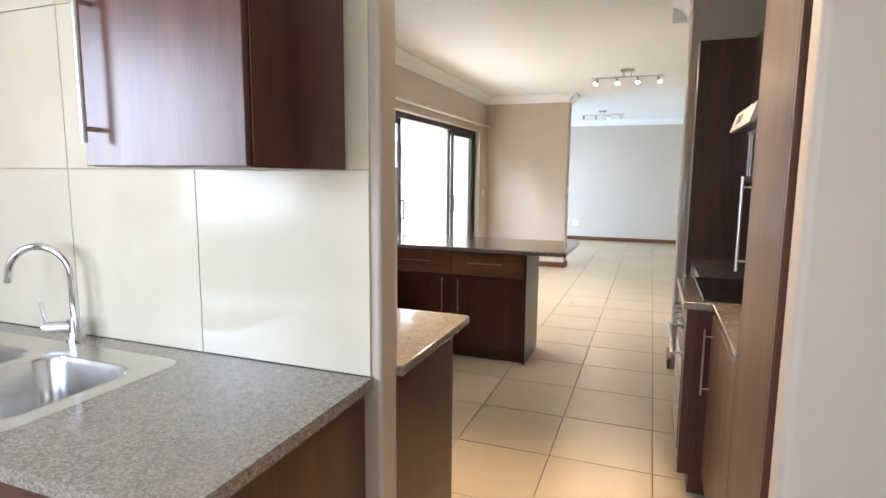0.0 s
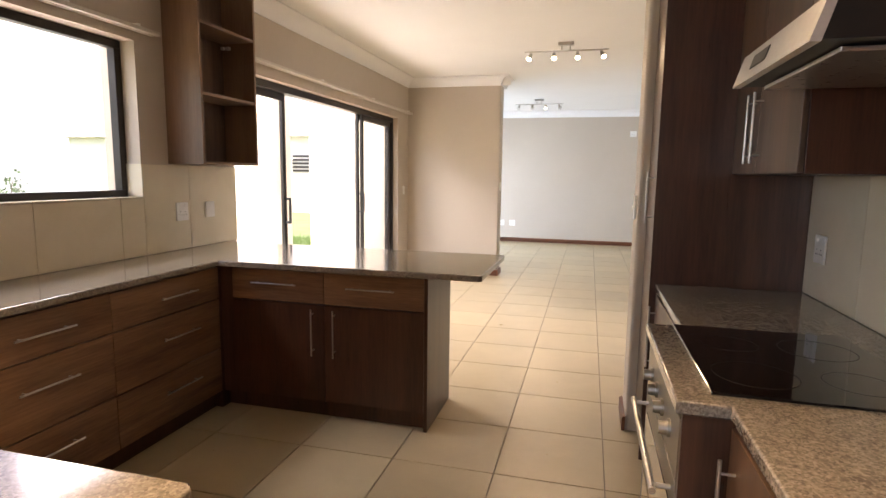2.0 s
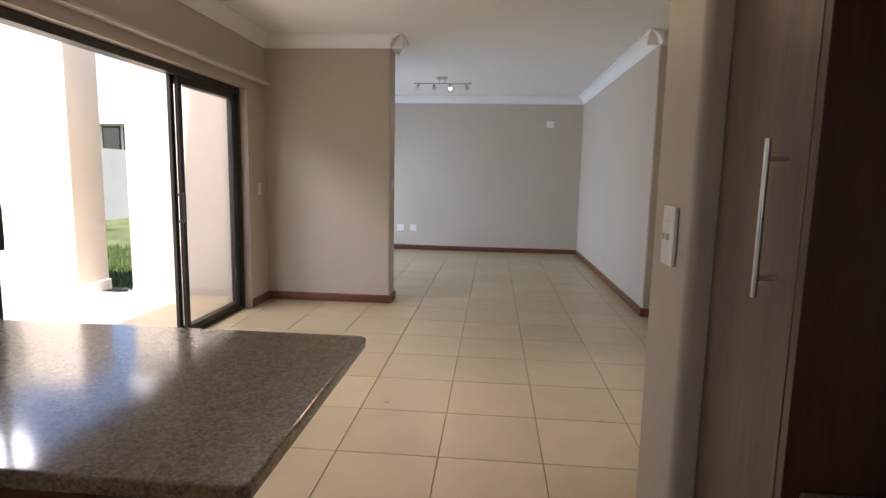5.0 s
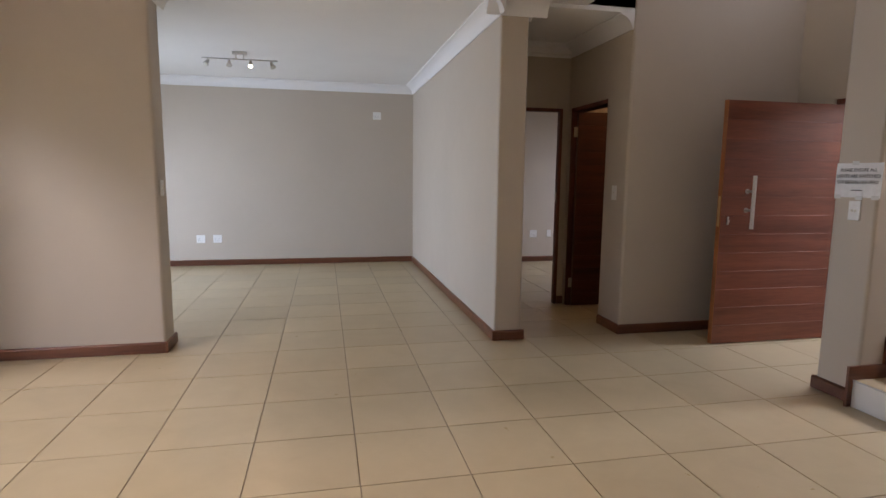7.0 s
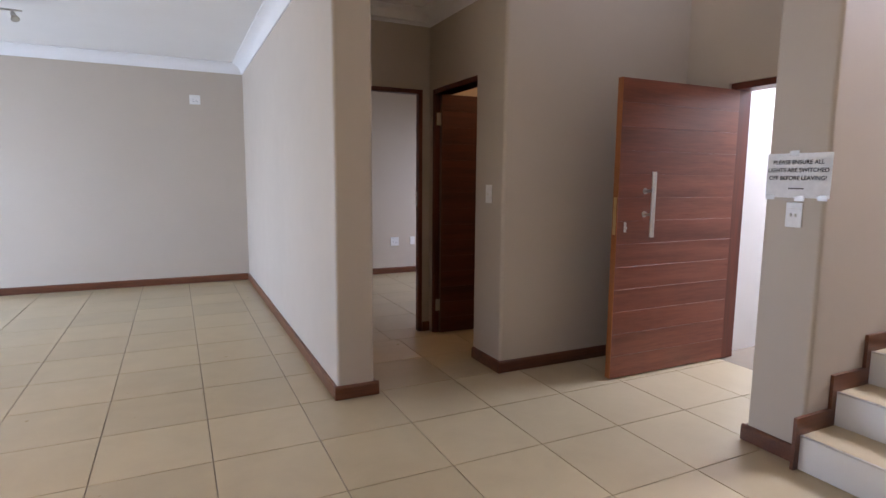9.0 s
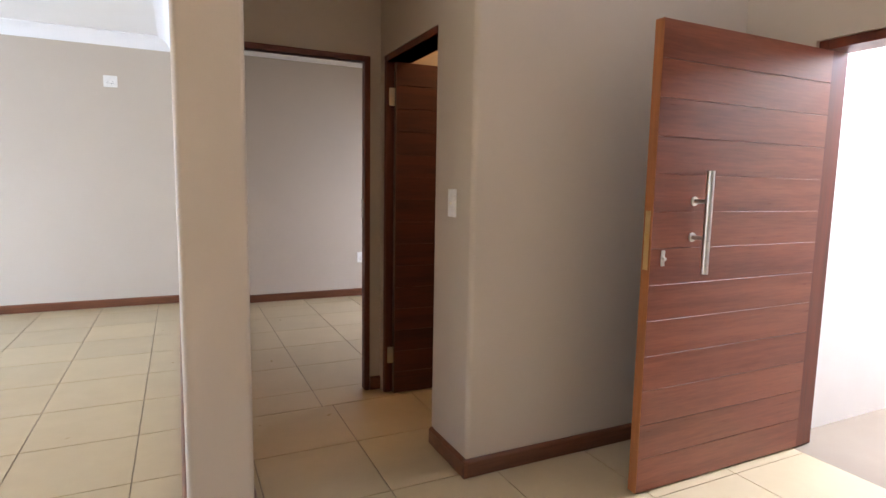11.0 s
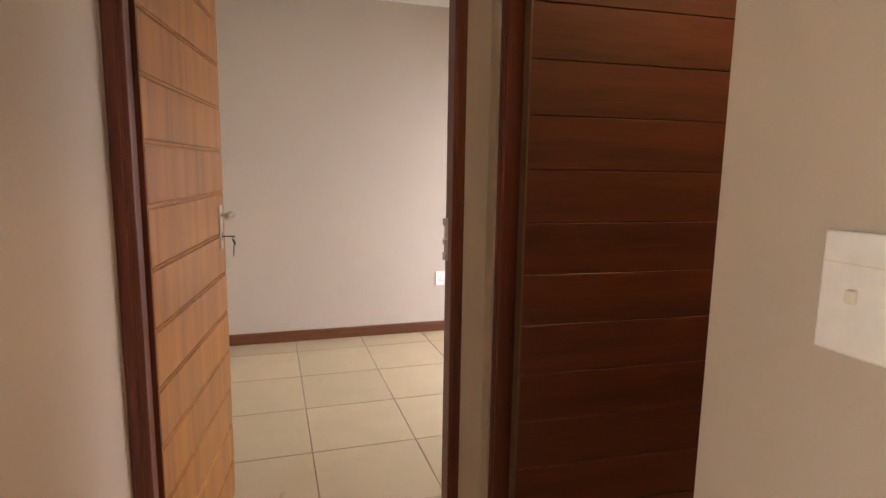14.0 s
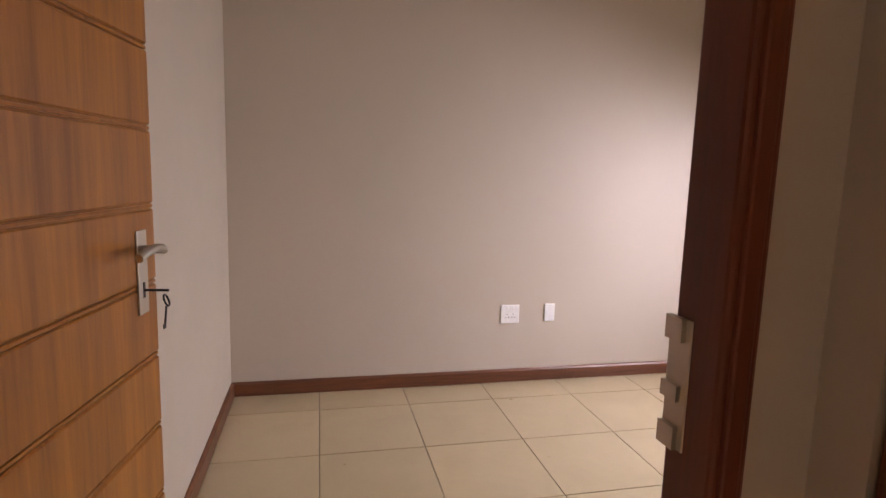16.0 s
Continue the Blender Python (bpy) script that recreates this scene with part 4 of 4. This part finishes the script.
part("body", box(-1.9, -0.02, 0.002, 0.61, 0.10, 0.70), M_DARK, sb)
part("top_rail", box(-1.9, -0.02, 0.002, 0.018, 0.70, 0.855), M_DARK, sb)
part("side_panel", box(-0.018, 0.0, -0.018, 0.61, 0.004, 0.857, bev=0.001), M_DARK, sb)
part("plinth", box(-1.9, -0.02, 0.03, 0.61, 0.004, 0.10), M_DARK, sb)
for x0, x1 in ((-1.9, -1.27), (-1.27, -0.65), (-0.65, -0.02)):
    front_panel(sb, "door", x0, x1, 0.105, 0.842, M_DARK, ("v", x0 + 0.06, 0.5, 0.8))

# rounded open end shelves of the partition's wall cabinet
es = thing("open_shelf_unit", pose(-0.55, 1.212, 1.43), "dark walnut open end shelves with rounded fronts, empty", "shelf unit")
part("side_panel", box(-0.018, 0.0, 0.0, 0.31, 0.0, 0.92), M_DARK, es)
part("back_panel", box(0.0, 0.16, 0.0, 0.008, 0.0, 0.92), M_DARK, es)
for z in (0.0, 0.31, 0.62, 0.90):
    pts = [(0.001, 0.009), (0.15, 0.009)] + [(0.02 + 0.13 * math.cos(radians(a)), 0.16 + 0.15 * math.sin(radians(a))) for a in range(0, 91, 10)] + [(0.001, 0.31)]
    part("shelf", prism(pts, "z", z, z + 0.022), M_MIDZ, es)

# hood details
part("switch_panel", prism([(-0.4964, 0.030), (-0.4984, 0.031), (-0.4873, 0.0665), (-0.4853, 0.066)], "x", 0.15, 0.29), M_BLACK, hd, "small black switch panel")
part("filter", box(0.05, 0.57, -0.43, -0.04, -0.012, -0.001, bev=0.002), M_STEEL, hd, "grey metal filter")

# ---- small fixtures ----
def plate(name, m, w, h, label, category, kind_of, group=""):
    """A wall plate in its own plane: x across, z up, facing -y."""
    t = thing(name, m, label, category, group)
    part("plate", box(-w / 2, w / 2, -0.009, 0.0, -h / 2, h / 2, bev=0.003), M_WHITE, t)
    if kind_of == "socket":
        for sx in (-0.02, 0.02):
            for dx, dz in ((0, 0.011), (-0.009, -0.008), (0.009, -0.008)):
                b = bmesh.new()
                cyl(b, (sx + dx, -0.0092, -0.012 + dz), (sx + dx, -0.0098, -0.012 + dz), 0.0032, 8)
                part("pin_hole", b, M_BLACK, t)
            part("rocker", box(sx - 0.006, sx + 0.006, -0.0125, -0.009, h / 2 - 0.028, h / 2 - 0.012, bev=0.001), M_WHITE, t)
    elif kind_of:
        for k in range(kind_of):
            x = (k - (kind_of - 1) / 2) * 0.022
            part("rocker", box(x - 0.0045, x + 0.0045, -0.017, -0.009, -0.008, 0.006, bev=0.0015), M_CREAMPL, t)
        part("seam", box(-w / 2 + 0.002, w / 2 - 0.002, -0.0094, -0.009, h * 0.24, h * 0.24 + 0.0015), M_CREAMPL, t)
    return t


plate("wall_socket", pose(-2.150, 4.10, 1.13, 0, 0, 90), 0.105, 0.115, "white double wall socket on the tiles", "socket", "socket", "kitchen sockets")
plate("blank_plate", pose(-2.150, 4.365, 1.13, 0, 0, 90), 0.09, 0.105, "white blank cover plate on the tiles", "wall plate", 0)
plate("wall_socket", pose(1.260, 3.70, 1.10, 0, 0, -90), 0.105, 0.115, "white double wall socket behind the hob", "socket", "socket", "kitchen sockets")
plate("light_switch", pose(0.579, 4.312, 1.222, 0, 0, -90), 0.08, 0.13, "white light switch with two rockers", "switch", 2, "light switches")
plate("light_switch", pose(-2.159, 8.46, 1.165, 0, 0, 90), 0.07, 0.115, "white light switch beside the patio door", "switch", 1, "light switches")
plate("light_switch", pose(-0.859, 8.76, 1.235, 0, 0, 90), 0.07, 0.115, "white light switch on the wall's end", "switch", 1, "light switches")
plate("light_switch", pose(2.799, 8.697, 1.216, 0, 0, -90), 0.075, 0.125, "white single light switch at the hall's corner", "switch", 1, "light switches")
plate("light_switch", pose(3.434, 7.00, 1.165, 0, 0, -90), 0.075, 0.115, "white light switch under the paper notice", "switch", 2, "light switches")
for x in (-1.447, -1.218):
    plate("wall_socket", pose(x, 12.859, 0.395), 0.12, 0.115, "white wall socket above the skirting", "socket", "socket", "living room sockets")
plate("wall_socket", pose(1.124, 12.859, 2.232), 0.12, 0.11, "white socket plate high on the wall", "socket", "socket", "living room sockets")
plate("wall_socket", pose(3.575, 12.579, 0.445), 0.12, 0.118, "white double wall socket in the bedroom", "socket", "socket", "bedroom sockets")
plate("blank_plate", pose(3.84, 12.579, 0.45), 0.07, 0.112, "white narrow cover plate in the bedroom", "wall plate", 0)

# paper notice
pn = thing("paper_notice", pose(3.4335, 7.000, 1.345, 0, 0, -90), "white printed paper notice taped to the wall", "notice")
bm = bmesh.new()
n = 8
grid = [[bm.verts.new((-0.148 + 0.296 * i / n, -0.001 - 0.0025 * math.sin(i * 0.9 + j) * (0.3 + 0.7 * (j == 0)), -0.102 + 0.204 * j / 4)) for j in range(5)] for i in range(n + 1)]
for i in range(n):
    for j in range(4):
        bm.faces.new((grid[i][j], grid[i + 1][j], grid[i + 1][j + 1], grid[i][j + 1]))
part("sheet", bm, M_PAPER, pn)


def lettering(text, size, parent, x, z):
    cu = bpy.data.curves.new("lettering", "FONT")
    cu.body, cu.size, cu.align_x, cu.offset = text, size, "CENTER", 0.0004
    tmp = new("lettering_curve", cu)
    bpy.context.view_layer.update()
    me = bpy.data.meshes.new_from_object(tmp.evaluated_get(bpy.context.evaluated_depsgraph_get()))
    bpy.data.objects.remove(tmp)
    me.materials.clear()
    me.materials.append(M_INK)
    o = new("lettering", me)
    o.parent = parent
    o.matrix_local = pose(x, -0.0062, z, 90, 0, 0)
    return o


for k, line in enumerate(("PLEASE ENSURE ALL", "LIGHTS ARE SWITCHED", "OFF BEFORE LEAVING!")):
    lettering(line, 0.0262, pn, 0, 0.052 - 0.036 * k)
part("print_line", box(-0.035, 0.035, -0.0062, -0.006, -0.062, -0.057), M_INK, pn, "short line of unreadable small print")
for x, z in ((-0.02, 0.102), (0.02, -0.104), (-0.12, -0.1), (0.12, -0.1)):
    part("tape", box(x - 0.022, x + 0.022, -0.0068, -0.0055, z - 0.012, z + 0.012), M_TAPE, pn, "clear tape strip")

# curtain rails
for y0, y1, z, g in ((2.32, 3.92, 2.155, "over the kitchen window"), (4.55, 8.64, 2.215, "over the patio door")):
    cr = thing("curtain_rail", pose(-2.160, y0, z), "white plastic double curtain rail " + g, "curtain rail")
    L = y1 - y0
    part("rail", box(0.045, 0.075, 0.0, L, -0.011, 0.011, bev=0.003), M_RAIL, cr)
    part("rail", box(0.008, 0.030, 0.0, L, -0.009, 0.012, bev=0.003), M_RAIL, cr)
    for k in range(4):
        y = 0.15 + (L - 0.3) * k / 3
        part("bracket", box(0.001, 0.07, y - 0.012, y + 0.012, 0.011, 0.024, bev=0.002), M_WHITE, cr)


# track lights
def track_light(x0, x1, y, lit, label, watts=4.5):
    zb = CEIL - 0.085
    t = thing("track_light", pose((x0 + x1) / 2, y, CEIL), label, "ceiling light", "track lights")
    w = (x1 - x0) / 2
    part("ceiling_plate", box(-0.075, 0.075, -0.035, 0.035, -0.03, -0.001, bev=0.004), M_STEEL, t)
    bm = box(-w, w, -0.011, 0.011, -0.088, -0.075, bev=0.003)
    cyl(bm, (-0.04, 0, -0.08), (-0.04, 0, -0.028), 0.006)
    cyl(bm, (0.04, 0, -0.08), (0.04, 0, -0.028), 0.006)
    part("bar", bm, M_STEEL, t, smooth=True)
    for k in range(4):
        x = -w + 0.06 + (2 * w - 0.12) * k / 3
        dx, dy = ((-0.35, -0.75), (0.1, -0.8), (0.05, -0.75), (0.45, -0.7))[k]
        d = Vector((dx, dy, -1)).normalized()
        p = Vector((x, 0, -0.115))
        bm = bmesh.new()
        cyl(bm, (x, 0, -0.088), p, 0.005, 10)
        cyl(bm, p - d * 0.018, p + d * 0.02, 0.016, 16, 0.02)
        cyl(bm, p + d * 0.02, p + d * 0.05, 0.02, 18, 0.031)
        h = part("spot_head", bm, M_STEEL, t, smooth=True)
        bm = bmesh.new()
        cyl(bm, p + d * 0.05, p + d * 0.053, 0.021, 18)
        part("bulb", bm, M_BULB if k in lit else M_BULBOFF, h, "lit bulb" if k in lit else "unlit bulb")
        if k in lit:
            e = Vector(((x0 + x1) / 2, y, CEIL)) + p + d * 0.075
            spot("track_light_beam", e, e + d, watts, 95)
    return t


track_light(-0.36, 0.45, 6.92, (0, 1, 2, 3), "brushed steel ceiling track light with four lit spots")
track_light(-0.97, -0.17, 11.0, (2,), "brushed steel ceiling track light with one lit spot")
track_light(-0.75, 0.05, 2.55, (0, 1, 2, 3), "brushed steel ceiling track light over the kitchen", 15)

# sliding door furniture
for y, x in ((0.905, 0.0), (2.535, 0.02)):
    bm = box(x - 0.018, x + 0.045, y - 0.012, y + 0.012, 0.93, 0.95, bev=0.002)
    bx(bm, x - 0.018, x + 0.045, y - 0.012, y + 0.012, 1.14, 1.16, bev=0.002)
    bx(bm, x + 0.032, x + 0.047, y - 0.012, y + 0.012, 0.95, 1.14, bev=0.002)
    part("pull_handle", bm, M_BLACK, d1, "black pull handle")

# ---- outside ----
pt = solid("patio", box(-5.6, -2.400, 1.0, 8.70, -0.15, -0.014), M_GROUT, "pale tiled patio floor", "patio")
bm = bmesh.new()
for i in range(6):
    for j in range(16):
        bx(bm, -5.55 + i * 0.51 + 0.003, -5.55 + (i + 1) * 0.51 - 0.003, 1.0 + j * 0.48 + 0.003, 1.0 + (j + 1) * 0.48 - 0.003, -0.013, -0.005)
tagged(part("tiles", bm, M_RISER, pt), kind="stuff")
pl = thing("patio_pillar", pose(-4.60, 8.60, 0), "cream plastered patio pillar with a plinth", "pillar", kind="structure")
part("shaft", box(-0.5, 0.5, -0.23, 0.25, 0.0, 2.75, bev=0.01), M_EXTWALL, pl)
part("plinth", box(-0.515, 0.515, -0.245, 0.265, -0.01, 0.11, bev=0.004), M_RISER, pl)
solid("patio_beam", box(-5.1, -4.75, 1.0, 8.37, 2.42, 2.8, bev=0.01), M_EXTWALL, "cream plastered patio beam", "beam")
solid("trim_outer", box(-3.68, -2.50, 8.688, 8.699, -0.01, 0.11), M_RISER, "tiled plinth along the outer wall", "plinth")
gw = solid("garden_wall", box(-11.2, -11.0, -6, 30, -0.17, 1.9), M_EXTWHITE, "pale plastered boundary wall", "wall")
nh = thing("neighbour_house", pose(-14.0, 21.0, -0.17), "pale plastered neighbouring house with a tiled roof", "house")
part("wall", box(-8, 5.0, 0, 6, 0, 3.0), M_EXTWHITE, nh)
part("roof", prism([(-0.5, 2.95), (6.5, 2.95), (3.0, 4.6)], "x", -8.4, 5.4), M_ROOF, nh)
for x in (1.0, 1.75):
    w = part("window", box(x, x + 0.65, -0.03, 0.02, 1.7, 2.9), M_ALU, nh)
    part("pane", box(x + 0.05, x + 0.6, -0.035, -0.03, 1.75, 2.85), M_OVENGLASS, w)
for k in range(5):
    part("louvre", box(3.0, 3.7, -0.05, 0.0, 1.6 + k * 0.14, 1.68 + k * 0.14), M_ALU, nh)

# gravel strip and grass edge by the patio
rng = random.Random(4)
bm = bmesh.new()
for _ in range(420):
    x, y = rng.uniform(-6.0, -3.75), rng.uniform(8.95, 9.35)
    r = rng.uniform(0.018, 0.04)
    bx(bm, x - r, x + r, y - r * 0.7, y + r * 0.7, -0.17, -0.12 + r * 0.6, bev=r * 0.35, seg=1)
solid("gravel", bm, M_PAVER, "grey gravel strip beside the patio", "gravel", kind="stuff")
verts, faces = [], []
for _ in range(9000):
    x, y = rng.uniform(-8, -3.75), rng.uniform(9.3, 13.0)
    h, a = rng.uniform(0.05, 0.16), rng.uniform(0, 6.28)
    dx, dy = math.cos(a) * 0.006, math.sin(a) * 0.006
    lx, ly = rng.uniform(-0.04, 0.04), rng.uniform(-0.04, 0.04)
    i = len(verts)
    verts += [(x - dx, y - dy, -0.17), (x + dx, y + dy, -0.17), (x + lx, y + ly, -0.17 + h)]
    faces.append((i, i + 1, i + 2))
me = bpy.data.meshes.new("grass")
me.from_pydata(verts, [], faces)
me.materials.append(M_LEAF)
tagged(new("grass", me), "green lawn grass at the patio's edge", "grass", kind="stuff")


def shrub(name, x, y, h, spread, n, label):
    t = thing(name, pose(x, y, -0.17), label, "shrub")
    bm = bmesh.new()
    tips = []
    for k in range(9):
        a = k * 2.4
        e = Vector((math.cos(a) * spread * rng.uniform(0.3, 0.8), math.sin(a) * spread * rng.uniform(0.3, 0.8), h * rng.uniform(0.6, 1.0)))
        cyl(bm, (0, 0, 0), e * 0.55, 0.018, 6, 0.012)
        cyl(bm, e * 0.55, e, 0.012, 6, 0.004)
        tips += [e, e * 0.8]
    part("stems", bm, M_BARK, t)
    vs, fs = [], []
    for k in range(n):
        c = rng.choice(tips) + Vector([rng.gauss(0, spread * 0.16) for _ in range(3)])
        u = Vector([rng.uniform(-1, 1) for _ in range(3)]).normalized()
        w = u.cross(Vector((0.3, 0.5, 0.8))).normalized()
        L, B = rng.uniform(0.06, 0.12), rng.uniform(0.015, 0.03)
        i = len(vs)
        vs += [c, c + u * L * 0.5 + w * B, c + u * L, c + u * L * 0.5 - w * B]
        fs.append((i, i + 1, i + 2, i + 3))
    me = bpy.data.meshes.new("leaves")
    me.from_pydata([tuple(v) for v in vs], [], fs)
    me.materials.append(M_LEAF)
    o = new("leaves", me)
    o.parent = t
    return t


shrub("shrub", -9.4, 14.6, 2.3, 0.7, 700, "green leafy shrub against the garden wall")
shrub("shrub", -10.2, 9.0, 1.5, 0.6, 500, "green leafy shrub against the garden wall")

# porch outside the front door
solid("wall_porch", box(4.66, 5.75, 8.22, 8.50, -0.17, 3.0), M_EXTWHITE, "pale plastered porch wall", "wall")
solid("wall_boundary", box(8.6, 8.8, 2, 14, -0.17, 1.55), M_EXTWHITE, "pale plastered boundary wall beyond the porch", "wall")
ho = thing("neighbour_house", pose(11.5, 8.0, -0.17), "cream neighbouring house beyond the porch", "house")
part("wall", box(0, 6, -4, 6, 0, 2.9), M_EXTWALL, ho)
part("roof", prism([(-4.5, 2.85), (6.5, 2.85), (1.0, 4.6)], "x", -0.5, 6.5), M_ROOF, ho)
w = part("window", box(-0.03, 0.02, 1.6, 3.0, 1.5, 2.3), M_ALU, ho)
part("pane", box(-0.035, -0.03, 1.65, 2.95, 1.55, 2.25), M_OVENGLASS, w)
pv = solid("pavement", box(4.66, 8.6, 5.5, 10.5, -0.17, -0.05), M_GROUT, "grey brick paved path outside the front door", "paving")
brick = mesh(box(0.004, 0.196, 0.004, 0.096, -0.049, -0.012, bev=0.004, seg=1), "paver", M_PAVER)
k = 0
for i in range(14):
    for j in range(20):
        if k >= 280:
            break
        k += 1
        o = new("paver", brick)
        o.location = (4.67 + i * 0.2 + (0.1 if j % 2 else 0), 6.75 + j * 0.1, rng.uniform(-0.002, 0.002))
        o.parent = pv

for o in bpy.data.objects:
    if o.name.startswith("pane"):
        o.visible_shadow = False

# floor tiles
TS = 0.5
tile = mesh(box(0.0025, TS - 0.0025, 0.0025, TS - 0.0025, -0.008, 0.0, bev=0.0012, seg=1), "tile", M_TILE)
slabs = bpy.data.objects["floor"]
count = 0
rest = bmesh.new()
for i in range(-6, 16):
    for j in range(-4, 27):
        x, y = -0.04 + i * TS, 0.05 + j * TS
        if y > 9.3 and x > 1.8:
            y += 0.27
            x -= 0.06
        if 9.3 < y < 9.9 and x > 1.7:
            bx(rest, x + 0.0025, x + TS - 0.0025, 9.5525, y - 0.0025, -0.008, 0.0)
        if x + TS < -3.4 or x > 4.4 or y > 12.85 or (x > 1.9 and y > 12.5) or (x > 0.7 and y < 4.0):
            continue
        if y > 9.5 and 1.4 < x < 1.5:
            bx(rest, x + 0.0025, 1.8975, y + 0.0025, y + TS - 0.0025, -0.008, 0.0)
            continue
        near = x > -2.2 and x < 3.0 and y > 1.0 and y < 12.9
        if near and count < 300:
            count += 1
            o = new("tile", tile)
            o.location = (x, y, 0)
            o.parent = slabs
        else:
            bx(rest, x + 0.0025, x + TS - 0.0025, y + 0.0025, y + TS - 0.0025, -0.008, 0.0)
o = part("tiles", rest, M_TILE, slabs)
tagged(o, kind="stuff")
